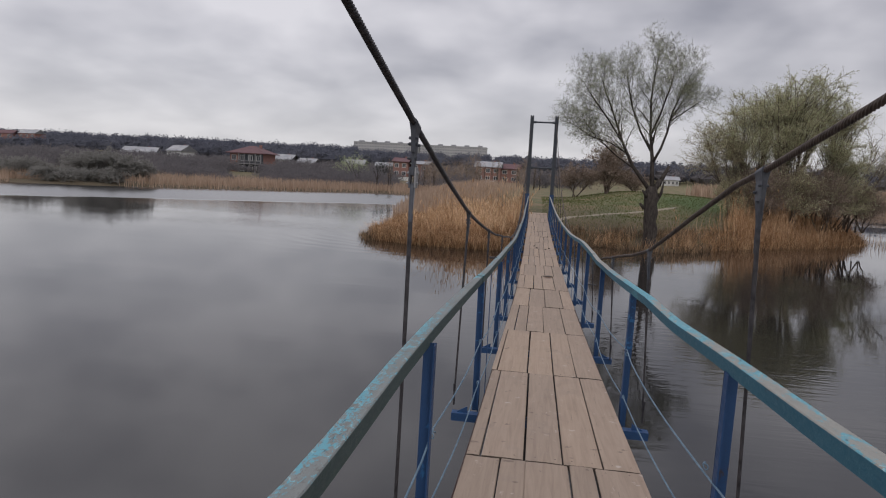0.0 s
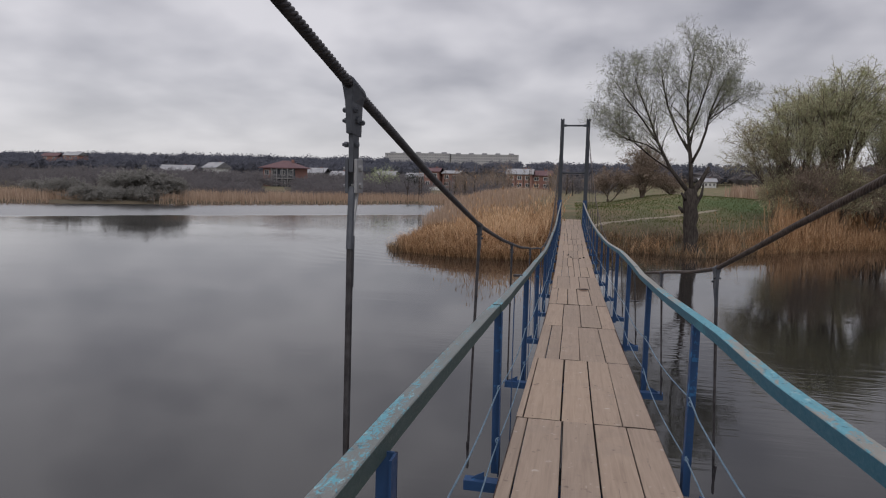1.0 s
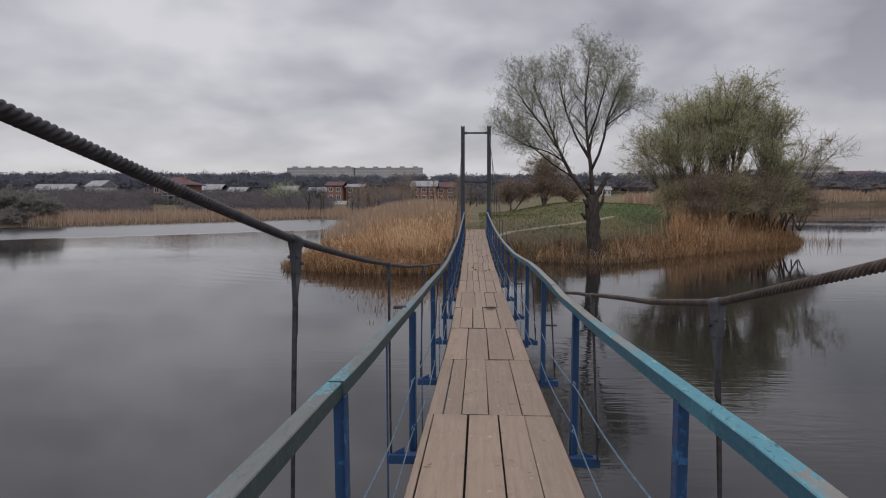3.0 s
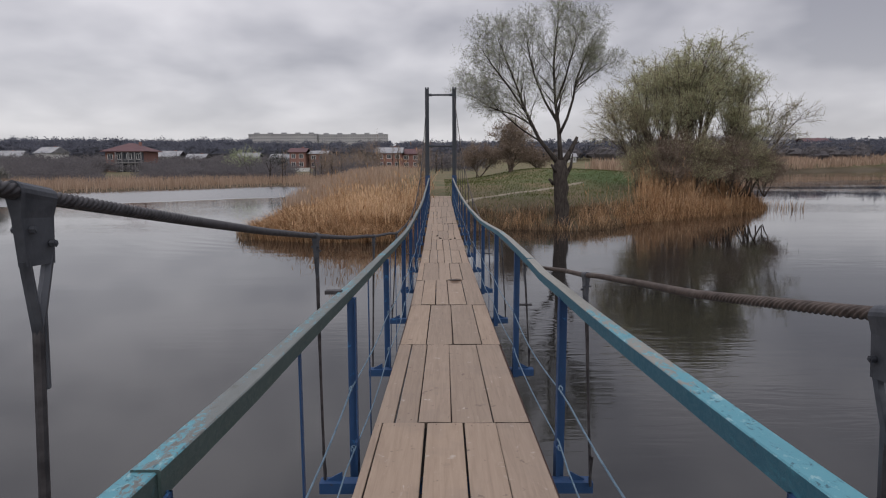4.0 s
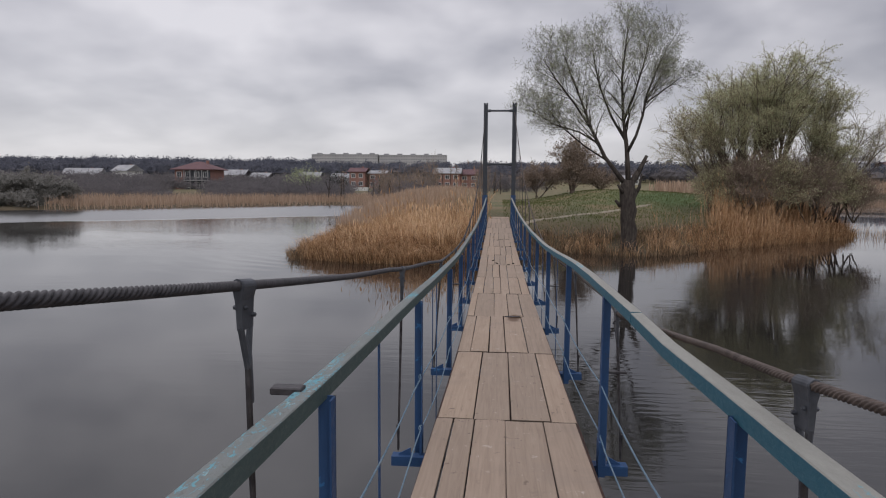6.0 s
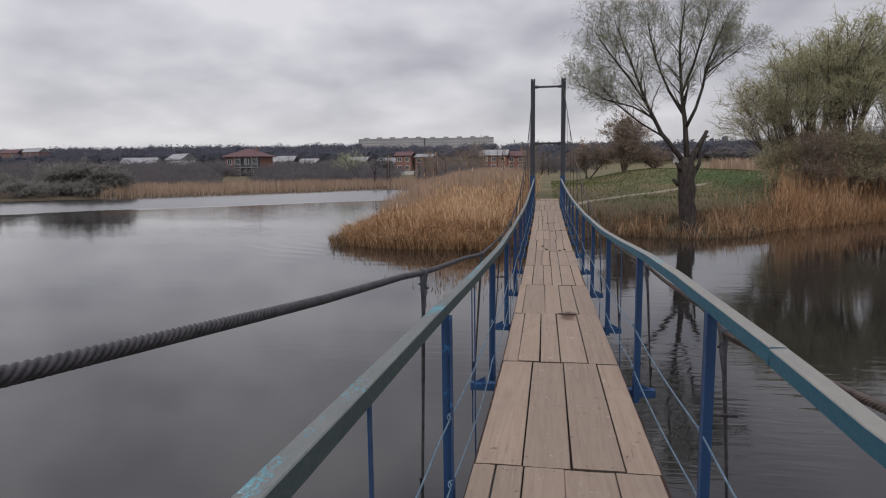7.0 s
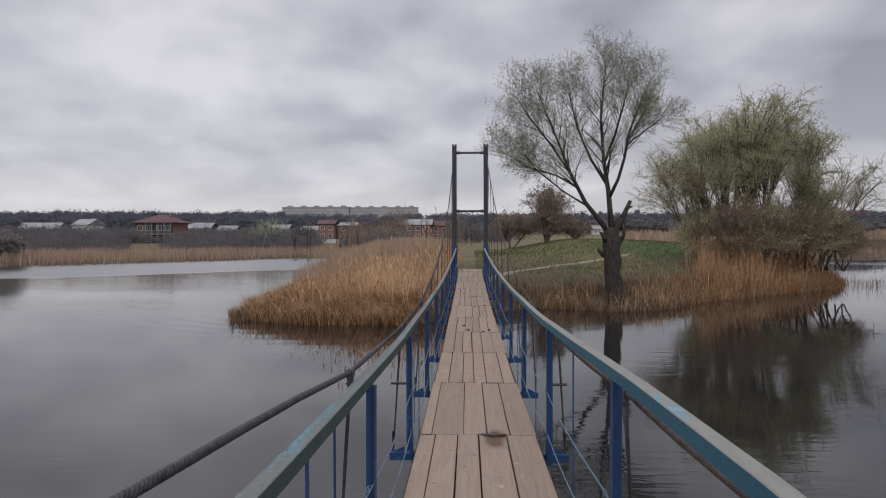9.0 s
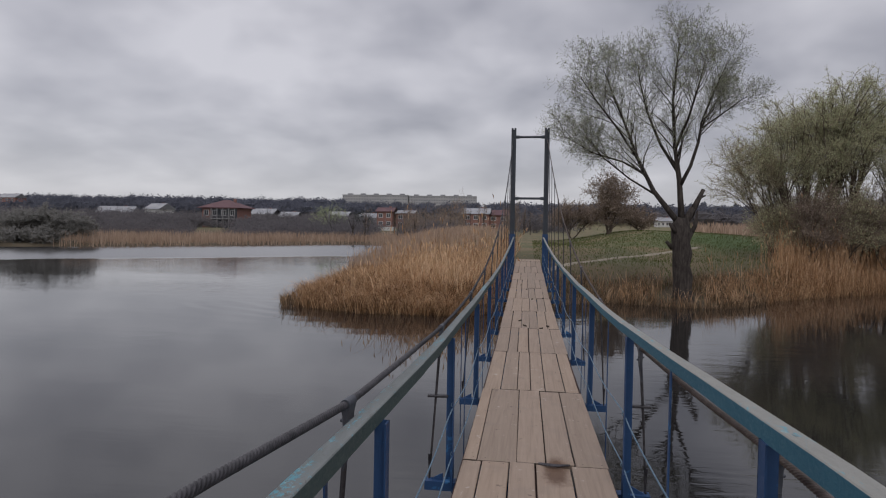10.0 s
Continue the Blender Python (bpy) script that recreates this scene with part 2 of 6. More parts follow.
def mat_water():
    k = Nodes("lake_water", 0.02)
    pos = k.n.new("ShaderNodeNewGeometry").outputs["Position"]
    murk = k.noise(0.05, None, 2)
    k.colour(k.mix(murk, (0.0125, 0.0122, 0.0125), (0.019, 0.0182, 0.018)))
    # wind-ruffled water beyond a slanting line near the far shore
    edge = k.math("SUBTRACT", k.axis(pos, 1), k.math("MULTIPLY", k.axis(pos, 0), 0.77))
    edge = k.math("ADD", edge, k.math("MULTIPLY", k.noise(0.08, None, 3), 6.0))
    ruff = k.math("MULTIPLY", k.math("SUBTRACT", edge, 80.0), 0.35, True)
    left = k.math("MULTIPLY", k.math("SUBTRACT", -4.0, k.axis(pos, 0)), 0.3, True)
    ruff = k.math("MULTIPLY", ruff, left, True)
    k.rough(k.math("ADD", k.math("MULTIPLY", ruff, 0.14), 0.02))
    k.l.new(k.math("ADD", k.math("MULTIPLY", ruff, 1.0), 1.54), k.bsdf.inputs["IOR"])
    swell = k.noise(0.55, k.place((0.5, 1.5, 1)), 2, 0.4)
    rip = k.noise(2.6, k.place((0.4, 2.0, 1), turn=0.12), 3, 0.5, 0.6)
    zone = k.ramp(k.noise(0.07, k.place((0.6, 1.6, 1)), 2, 0.5), [(0.42, (0.05, 0.05, 0.05)), (0.6, (1, 1, 1))])
    far = k.math("MULTIPLY", k.math("SUBTRACT", k.axis(pos, 1), 30.0), 0.07, True)
    far = k.math("MULTIPLY", k.math("MULTIPLY", far, k.math("MULTIPLY", k.math("SUBTRACT", -6.0, k.axis(pos, 0)), 0.1, True)), k.math("SUBTRACT", 1.0, ruff))
    zone = k.math("ADD", zone, k.math("MULTIPLY", far, 0.5))
    calm = k.math("MULTIPLY", k.math("MULTIPLY", k.math("SUBTRACT", -0.5, k.axis(pos, 0)), 0.4, True), k.math("MULTIPLY", k.math("SUBTRACT", 30.0, k.axis(pos, 1)), 0.12, True))
    zone = k.math("MULTIPLY", zone, k.math("SUBTRACT", 1.0, k.math("MULTIPLY", calm, 0.7)))
    h = k.math("ADD", k.math("MULTIPLY", swell, 0.45), k.math("MULTIPLY", k.math("MULTIPLY", rip, zone), 0.6))
    # long low ripples drift along the far shore
    long_rip = k.noise(1.0, k.place((0.1, 1.5, 1), turn=-0.25), 3, 0.55, 0.3)
    h = k.math("ADD", h, k.math("MULTIPLY", k.math("MULTIPLY", long_rip, far), 0.8))
    # rings spreading from the reeds' tip
    ring = k.n.new("ShaderNodeVectorMath")
    ring.operation = "DISTANCE"
    k.l.new(k.place((1, 1, 0)), ring.inputs[0])
    ring.inputs[1].default_value = (-6.0, 36.0, 0.0)
    rd = k.math("ADD", ring.outputs["Value"], k.math("MULTIPLY", k.noise(0.4, None, 2), 1.2))
    fade = k.math("MULTIPLY", k.math("MULTIPLY", k.math("SUBTRACT", rd, 3.0), 0.4, True), k.math("MULTIPLY", k.math("SUBTRACT", 13.0, rd), 0.2, True))
    h = k.math("ADD", h, k.math("MULTIPLY", k.math("MULTIPLY", k.math("SINE", k.math("MULTIPLY", rd, 6.5)), fade), 0.14))
    b = k.n.new("ShaderNodeBump")
    b.inputs["Strength"].default_value, b.inputs["Distance"].default_value = 0.16, 0.06
    k.l.new(h, b.inputs["Height"])
    # the wavelets there lean with the wind
    tilt = k.n.new("ShaderNodeVectorMath")
    tilt.operation = "SCALE"
    tilt.inputs[0].default_value = (0.01, -0.085, 0.0)
    k.l.new(ruff, tilt.inputs["Scale"])
    add = k.n.new("ShaderNodeVectorMath")
    k.l.new(b.outputs[0], add.inputs[0])
    lee = k.n.new("ShaderNodeVectorMath")
    lee.operation = "SCALE"
    lee.inputs[0].default_value = (0.0, 0.003, 0.0)
    k.l.new(far, lee.inputs["Scale"])
    both = k.n.new("ShaderNodeVectorMath")
    k.l.new(tilt.outputs[0], both.inputs[0])
    k.l.new(lee.outputs[0], both.inputs[1])
    k.l.new(both.outputs[0], add.inputs[1])
    nrm = k.n.new("ShaderNodeVectorMath")
    nrm.operation = "NORMALIZE"
    k.l.new(add.outputs[0], nrm.inputs[0])
    k.l.new(nrm.outputs[0], k.bsdf.inputs["Normal"])
    return k.mat


def mat_ground():
    k = Nodes("bank_soil_and_grass", 0.95)
    pos = k.n.new("ShaderNodeNewGeometry").outputs["Position"]
    n = k.noise(0.35, None, 5, 0.6)
    f = k.noise(6, None, 5, 0.7)
    dry = k.mix(f, (0.13, 0.095, 0.05), (0.24, 0.18, 0.095))
    green = k.mix(f, (0.07, 0.078, 0.028), (0.125, 0.13, 0.05))
    c = k.mix(k.ramp(n, [(0.42, (0, 0, 0)), (0.58, (1, 1, 1))]), green, dry)
    gap = k.n.new("ShaderNodeVectorMath")
    gap.operation = "DISTANCE"
    k.l.new(pos, gap.inputs[0])
    gap.inputs[1].default_value = (11.8, 51.5, 0.8)
    lawn = k.math("ADD", gap.outputs["Value"], k.math("MULTIPLY", n, 6.0))
    c = k.mix(k.ramp(k.math("MULTIPLY", lawn, 0.1), [(0.5, (1, 1, 1)), (1.05, (0, 0, 0))]), c, k.mix(k.noise(1.4, None, 5, 0.7), (0.05, 0.088, 0.024), (0.115, 0.16, 0.05)))
    soil = k.mix(f, (0.055, 0.042, 0.026), (0.12, 0.092, 0.052))
    z = k.math("ADD", k.axis(pos, 2), k.math("MULTIPLY", f, 0.5))
    c = k.mix(k.ramp(k.math("MULTIPLY", k.math("ADD", z, 1.6), 0.39), [(0.5, (1, 1, 1)), (0.95, (0, 0, 0))]), c, soil)
    k.colour(c).bump(f, 0.7, 0.06)
    return k.mat


def mat_leaf(name, a, b, c, rough=0.8, trans=0.0, patch=0.0):
    k = Nodes(name, rough)
    col = k.ramp(k.island(), [(0.0, a), (0.5, b), (1.0, c)])
    if patch:
        # stands of older, browner stalks
        col = k.mix(k.ramp(k.noise(patch, None, 3, 0.6), [(0.36, (0.7, 0.7, 0.7)), (0.58, (0, 0, 0))]), col, k.mix(1.0, col, (0.66, 0.58, 0.5), "MULTIPLY"))
    k.colour(col)
    k.bsdf.inputs["Specular IOR Level"].default_value = 0.2
    if trans:
        t = k.n.new("ShaderNodeBsdfTranslucent")
        k.l.new(col, t.inputs[0])
        m = k.n.new("ShaderNodeMixShader")
        m.inputs[0].default_value = trans
        k.l.new(k.bsdf.outputs[0], m.inputs[1])
        k.l.new(t.outputs[0], m.inputs[2])
        k.l.new(m.outputs[0], k.n["Material Output"].inputs[0])
    return k.mat


def mat_bark(name, a, b):
    k = Nodes(name, 0.95)
    n = k.noise(1.0, k.place((14, 14, 3)), 5, 0.65)
    k.colour(k.ramp(n, [(0.35, a), (0.65, b)])).bump(n, 0.8, 0.03)
    k.bsdf.inputs["Specular IOR Level"].default_value = 0.15
    return k.mat


def mat_plain(name, a, b, scale=2.0, rough=0.85, bump=0.2):
    k = Nodes(name, rough)
    n = k.noise(scale, None, 5, 0.6)
    k.colour(k.ramp(n, [(0.3, a), (0.7, b)])).bump(n, bump, 0.02)
    return k.mat


M = {
    "wood": mat_wood(),
    "blue": mat_paint("blue_enamel", (0.016, 0.062, 0.17), (0.028, 0.13, 0.29), (0.04, 0.028, 0.025), 0.6),
    "rail": mat_rail(),
    "end_grain": mat_plain("dirty_end_grain", (0.05, 0.038, 0.03), (0.11, 0.083, 0.064), 40.0, 0.95),
    "rust": mat_steel("rusty_steel", (0.036, 0.021, 0.018), (0.085, 0.043, 0.033), 0.85, 0.2),
    "rope": mat_steel("wire_rope_steel", (0.029, 0.027, 0.03), (0.078, 0.073, 0.078), 0.55, 0.4, 30),
    "rope_brown": mat_steel("brown_wire_rope_steel", (0.05, 0.036, 0.031), (0.13, 0.1, 0.086), 0.6, 0.3, 30),
    "dark": mat_steel("dark_galvanised_steel", (0.045, 0.049, 0.06), (0.105, 0.112, 0.13), 0.55, 0.4),
    "zinc": mat_steel("zinc_plate", (0.22, 0.22, 0.23), (0.4, 0.4, 0.41), 0.5, 0.5),
    "tower": mat_paint("tower_paint", (0.05, 0.058, 0.072), (0.08, 0.12, 0.17), (0.07, 0.045, 0.035), 0.62),
    "wire": mat_steel("pale_blue_wire", (0.07, 0.13, 0.19), (0.14, 0.21, 0.27), 0.6, 0.0, 14),
    "water": mat_water(),
    "ground": mat_ground(),
    "reed": mat_leaf("dry_reed", (0.32, 0.193, 0.105), (0.555, 0.355, 0.2), (0.755, 0.54, 0.355), trans=0.3, patch=0.7),
    "reed_pale": mat_leaf("bleached_reed", (0.52, 0.345, 0.195), (0.7, 0.485, 0.3), (0.83, 0.63, 0.43), trans=0.3),
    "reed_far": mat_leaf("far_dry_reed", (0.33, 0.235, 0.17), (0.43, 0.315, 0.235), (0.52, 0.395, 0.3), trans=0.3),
    "shoot": mat_bark("willow_shoots", (0.22, 0.18, 0.12), (0.36, 0.3, 0.21)),
    "thatch": mat_leaf("matted_reed", (0.11, 0.062, 0.032), (0.34, 0.195, 0.1), (0.68, 0.465, 0.275), trans=0.25, patch=0.8),
    "litter": mat_leaf("brown_reed_litter", (0.06, 0.04, 0.025), (0.16, 0.105, 0.062), (0.42, 0.29, 0.175), trans=0.15),
    "grass": mat_leaf("bank_grass", (0.085, 0.1, 0.036), (0.11, 0.13, 0.045), (0.15, 0.155, 0.062), trans=0.3),
    "leaf": mat_leaf("young_willow_leaf", (0.3, 0.34, 0.19), (0.38, 0.42, 0.25), (0.47, 0.5, 0.33), trans=0.4),
    "leaf_deep": mat_leaf("willow_leaf", (0.44, 0.46, 0.27), (0.53, 0.54, 0.335), (0.61, 0.61, 0.41), trans=0.5),
    "bark": mat_bark("grey_willow_bark", (0.034, 0.029, 0.026), (0.085, 0.072, 0.064)),
    "stem": mat_bark("brown_willow_stems", (0.07, 0.056, 0.046), (0.15, 0.12, 0.096)),
    "twig": mat_bark("willow_twig", (0.16, 0.15, 0.13), (0.26, 0.24, 0.2)),
    "brown_twig": mat_leaf("bare_brown_twigs", (0.16, 0.122, 0.092), (0.24, 0.185, 0.145), (0.32, 0.255, 0.205)),
    # aerial haze over the far slope is mixed into this blue-grey
    "wood_far": mat_leaf("hazed_bare_woods", (0.125, 0.131, 0.163), (0.14, 0.146, 0.178), (0.155, 0.16, 0.192), trans=0.5),
    # shrub grey is lifted and cooled to include the haze before it
    "shrub": mat_leaf("hazed_bare_shrubs", (0.15, 0.14, 0.148), (0.176, 0.165, 0.171), (0.205, 0.192, 0.196), trans=0.5),
    "bush": mat_leaf("budding_bush", (0.265, 0.258, 0.24), (0.3, 0.292, 0.272), (0.335, 0.326, 0.305), trans=0.6),
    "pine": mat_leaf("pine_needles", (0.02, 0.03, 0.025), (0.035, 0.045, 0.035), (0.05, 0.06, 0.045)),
    # the pine colour again, lightened and blued to stand for haze
    "pine_far": mat_leaf("hazed_pine_crowns", (0.075, 0.083, 0.1), (0.09, 0.098, 0.115), (0.105, 0.113, 0.13)),
    "path": mat_plain("trodden_dirt", (0.2, 0.17, 0.125), (0.32, 0.28, 0.21), 3.0),
    # brick and red roof are desaturated here to suggest distance haze
    "brick": mat_plain("red_brick", (0.225, 0.118, 0.1), (0.29, 0.152, 0.125), 1.2),
    "redroof": mat_plain("red_roof", (0.105, 0.056, 0.063), (0.14, 0.074, 0.078), 0.8),
    "white": mat_plain("white_plaster", (0.5, 0.5, 0.49), (0.66, 0.655, 0.64), 0.6),
    "slate": mat_plain("pale_sheet_roof", (0.23, 0.235, 0.25), (0.37, 0.37, 0.38), 0.35),
    "panel": mat_plain("grey_concrete_panel", (0.34, 0.34, 0.35), (0.42, 0.415, 0.415), 0.1),
    # white villa plaster, greyed in its colour for the haze
    "muted": mat_plain("haze_muted_plaster", (0.2, 0.195, 0.2), (0.27, 0.262, 0.265), 0.8),
    # window glass of the distant block, paled in colour as through haze
    "haze_glass": mat_plain("hazed_window_glass", (0.13, 0.135, 0.15), (0.2, 0.2, 0.215), 0.2, 0.3, 0.0),
    "glass": mat_plain("dark_window_glass", (0.03, 0.035, 0.045), (0.06, 0.065, 0.075), 0.5, 0.15, 0.0),
}


# ---------------------------------------------------------------- mesh tools
class Build:
    """Collects vertices and faces for one mesh."""

    def __init__(self):
        self.v, self.f = [], []

    def add(self, verts, faces):
        o = len(self.v)
        self.v.extend(tuple(p) for p in verts)
        self.f.extend(tuple(i + o for i in q) for q in faces)
        return self

    def box(self, c, s, m=None, ch=0.0):
        """A box with its top and bottom rims chamfered by ch."""
        x, y, z = (a / 2 for a in s)
        if ch:
            ring = lambda d, h: [(-x + d, -y + d, h), (x - d, -y + d, h), (x - d, y - d, h), (-x + d, y - d, h)]
            vs = ring(ch, -z) + ring(0, -z + ch) + ring(0, z - ch) + ring(ch, z)
            fs = [(3, 2, 1, 0), (12, 13, 14, 15)]
            for k in range(3):
                fs += [(k * 4 + i, k * 4 + (i + 1) % 4, k * 4 + 4 + (i + 1) % 4, k * 4 + 4 + i) for i in range(4)]
        else:
            vs = [(i * x, j * y, k * z) for k in (-1, 1) for i, j in ((-1, -1), (1, -1), (1, 1), (-1, 1))]
            fs = [(3, 2, 1, 0), (4, 5, 6, 7)] + [(i, (i + 1) % 4, 4 + (i + 1) % 4, 4 + i) for i in range(4)]
        t = Matrix.Translation(c) if m is None else Matrix.Translation(c) @ m
        return self.add([t @ Vector(p) for p in vs], fs)

    def tube(self, pts, radii, sides=8, cap=True):
        """A round tube along a line of points."""
        pts = [Vector(p) for p in pts]
        n = len(pts)
        if not hasattr(radii, "__len__"):
            radii = [radii] * n
        vs, fs = [], []
        side = None
        for i, p in enumerate(pts):
            d = (pts[min(i + 1, n - 1)] - pts[max(i - 1, 0)]).normalized()
            if side is None:
                side = d.orthogonal().normalized()
            side = (side - d * side.dot(d)).normalized()
            other = d.cross(side)
            for k in range(sides):
                a = 2 * math.pi * k / sides
                vs.append(p + (side * math.cos(a) + other * math.sin(a)) * radii[i])
        for i in range(n - 1):
            for k in range(sides):
                a, b = i * sides + k, i * sides + (k + 1) % sides
                fs.append((a, b, b + sides, a + sides))
        if cap:
            fs.append(tuple(range(sides))[::-1])
            fs.append(tuple((n - 1) * sides + k for k in range(sides)))
        return self.add(vs, fs)

    def sweep(self, profile, frames):
        """A closed profile of (x, z) carried along places (x, y, z): it stays upright."""
        vs, fs, n = [], [], len(profile)
        for cx_, cy_, cz_ in frames:
            vs += [(cx_ + a, cy_, cz_ + b) for a, b in profile]
        for i in range(len(frames) - 1):
            for k in range(n):
                a, b = i * n + k, i * n + (k + 1) % n
                fs.append((a, b, b + n, a + n))
        fs.append(tuple(range(n))[::-1])
        fs.append(tuple((len(frames) - 1) * n + k for k in range(n)))
        return self.add(vs, fs)

    def mesh(self, name, mat, smooth=False):
        me = bpy.data.meshes.new(name)
        me.from_pydata(self.v, [], self.f)
        me.materials.append(mat)
        if smooth:
            me.polygons.foreach_set("use_smooth", [True] * len(me.polygons))
        me.update()
        return me


def fix_normals(me):
    bm = bmesh.new()
    bm.from_mesh(me)
    bmesh.ops.recalc_face_normals(bm, faces=bm.faces)
    bm.to_mesh(me)
    bm.free()
    return me


def part(name, build, mat, parent, label="", smooth=False, m=None):
    """One mesh object under a thing or a part."""
    me = build if isinstance(build, bpy.types.Mesh) else fix_normals(build.mesh(name, mat, smooth))
    ob = new(name, me)
    if parent is not None:
        ob.parent = parent
    if m is not None:
        ob.matrix_basis = m
    if label:
        ob["label"] = label
    return ob


def from_arrays(name, verts, faces, mat, smooth=False):
    """A mesh from numpy arrays: verts n x 3, faces m x 3 or m x 4."""
    me = bpy.data.meshes.new(name)
    me.vertices.add(len(verts))
    me.vertices.foreach_set("co", np.asarray(verts, np.float32).ravel())
    k = faces.shape[1]
    me.loops.add(faces.size)
    me.loops.foreach_set("vertex_index", faces.astype(np.int32).ravel())
    me.polygons.add(len(faces))
    me.polygons.foreach_set("loop_start", np.arange(0, faces.size, k, dtype=np.int32))
    me.polygons.foreach_set("use_smooth", np.full(len(faces), smooth))
    me.materials.append(mat)
    me.update(calc_edges=True)
    me.validate()
    return me


def ramp01(a, lo, hi):
    t = np.clip((np.asarray(a, float) - lo) / (hi - lo), 0, 1)
    return t * t * (3 - 2 * t)


# ---------------------------------------------------------------- land and water
SHORE = [(-420, 20), (-120, 44), (-75, 58), (-53, 69), (-46, 74), (-33, 88), (-24, 98), (-17, 92), (-13, 62), (-10.2, 42), (-8.7, 33.2),
         (-7.7, 31.0), (-5.5, 29.9), (-2.5, 30.0), (-0.6, 31.4), (1.2, 34.2), (3.2, 34.9), (5.4, 34.0), (7.4, 34.4), (9.6, 37.2), (12.5, 39.5), (15.8, 41.8),
         (19.6, 44.6), (22.2, 48.5), (23.2, 55), (22.8, 75), (36, 120), (80, 190), (150, 245), (230, 310), (420, 390)]
POLY = np.array(SHORE + [(3000, 500), (3000, 3000), (-3000, 3000), (-3000, -100)], float)


def land_distance(px, py):
    """Signed distance to the shoreline: positive on land."""
    best = np.full(px.shape, 1e9)
    inside = np.zeros(px.shape, bool)
    for i in range(len(POLY)):
        (ax, ay), (bx, by) = POLY[i], POLY[(i + 1) % len(POLY)]
        dx, dy = bx - ax, by - ay
        t = np.clip(((px - ax) * dx + (py - ay) * dy) / (dx * dx + dy * dy), 0, 1)
        best = np.minimum(best, np.hypot(px - ax - t * dx, py - ay - t * dy))
        cross = (ay > py) != (by > py)
        with np.errstate(divide="ignore", invalid="ignore"):
            inside ^= cross & (px < dx * (py - ay) / (dy if dy else 1e-9) + ax)
    return np.where(inside, best, -best)


def wave(px, py, s, k):
    return np.sin(px / s + 1.3 * k + 1.7 * np.sin(py / s * 0.7 + k)) * np.cos(py / s * 1.1 + 2.1 * k)


def ground_height(px, py):
    px, py = np.asarray(px, float), np.asarray(py, float)
    d = land_distance(px, py)
    h = np.where(d < 0, -1.45 + d * 0.25, -1.45 + 1.35 * ramp01(d, -0.3, 4.5) + 0.45 * ramp01(d, 3, 12))
    h = np.maximum(h, -3.2)
    # the reedy tongue stays low
    low = (1 - ramp01(px, -2.2, -0.9)) * (1 - ramp01(py, 44, 60)) * ramp01(px, -16, -12)
    h = np.where(d > 0, h - low * np.maximum(h + 1.05, 0), h)
    # the opposite shore is flat and low
    flat = (1 - ramp01(px, -16, -11)) * (1 - ramp01(d, 22, 60))
    h = np.where(d > 0, h - flat * np.maximum(h + 1.0, 0), h)
    # the low mound behind the trees
    h += 0.95 * ramp01(py, 42, 58) * ramp01(px, 1.5, 8) * (1 - ramp01(px, 22, 30)) * (1 - ramp01(py, 66, 90)) * (d > 0)
    h += (0.02 * wave(px, py, 1.3, 1) + 0.08 * wave(px, py, 3.7, 2)) * ramp01(d, 0, 4)
    # the far slope
    far = ramp01(py, 150, 640)
    h += far * (13.5 + 1.2 * wave(px, py, 60, 3) + 2 * wave(px, py, 170, 4)) * (d > 0)
    # the near bank, behind the start
    back = ramp01(-py, 7, 12)
    h = np.where(py < 0, h * (1 - back) + 0.4 * back, h)
    return h


def spread(fine_lo, fine_hi, step, lo, hi, grow=1.14):
    vals = list(np.arange(fine_lo, fine_hi + 1e-6, step))
    s, v = step, fine_hi
    while v < hi:
        s *= grow
        v += s
        vals.append(min(v, hi))
    s, v = step, fine_lo
    while v > lo:
        s *= grow
        v -= s
        vals.insert(0, max(v, lo))
    return np.array(vals)


gx, gy = spread(-16, 32, 0.5, -2600, 2600), spread(27, 66, 0.5, -300, 2600)
GX, GY = np.meshgrid(gx, gy)
GZ = ground_height(GX, GY)
nx_, ny_ = len(gx), len(gy)
ii = np.arange((ny_ - 1) * (nx_ - 1))
r_, c_ = ii // (nx_ - 1), ii % (nx_ - 1)
a_ = r_ * nx_ + c_
ground = new("ground", from_arrays("ground", np.stack([GX, GY, GZ], -1).reshape(-1, 3), np.stack([a_, a_ + 1, a_ + nx_ + 1, a_ + nx_], 1), M["ground"], True))
tagged(ground, "grassy lake bank and far slope with dry soil edges", "ground", kind="structure")

wb = Build()
wb.add([(-900, -60, WATER), (900, -60, WATER), (900, 700, WATER), (-900, 700, WATER)], [(0, 1, 2, 3)])
water = part("water", wb, M["water"], None)
tagged(water, "calm grey lake water reflecting an overcast sky", "water", kind="structure")

# trodden path from the bridge head over the mound
pb = Build()
pts = []
for i in range(41):
    t = i / 40
    pts.append((0.0 + 3.5 * t + 6.0 * t * t, 36.5 + 5.0 * t + 6.5 * t * t))
for i, (x, y) in enumerate(pts):
    x2, y2 = pts[min(i + 1, 40)]
    x1, y1 = pts[max(i - 1, 0)]
    d = Vector((x2 - x1, y2 - y1)).normalized()
    w = 0.2 + 0.04 * math.sin(i * 1.7)
    for s in (-1, -0.4, 0.4, 1):
        q = (x - d.y * w * s, y + d.x * w * s)
        pb.v.append((*q, float(ground_height(q[0], q[1])) + (0.05 if abs(s) < 1 else -0.03)))
    if i:
        o = (i - 1) * 4
        pb.f += [(o + j, o + j + 1, o + j + 5, o + j + 4) for j in range(3)]
path_ob = part("footpath", pb, M["path"], None, smooth=True)
tagged(path_ob, "pale trodden dirt footpath across the grass", "footpath", kind="structure")


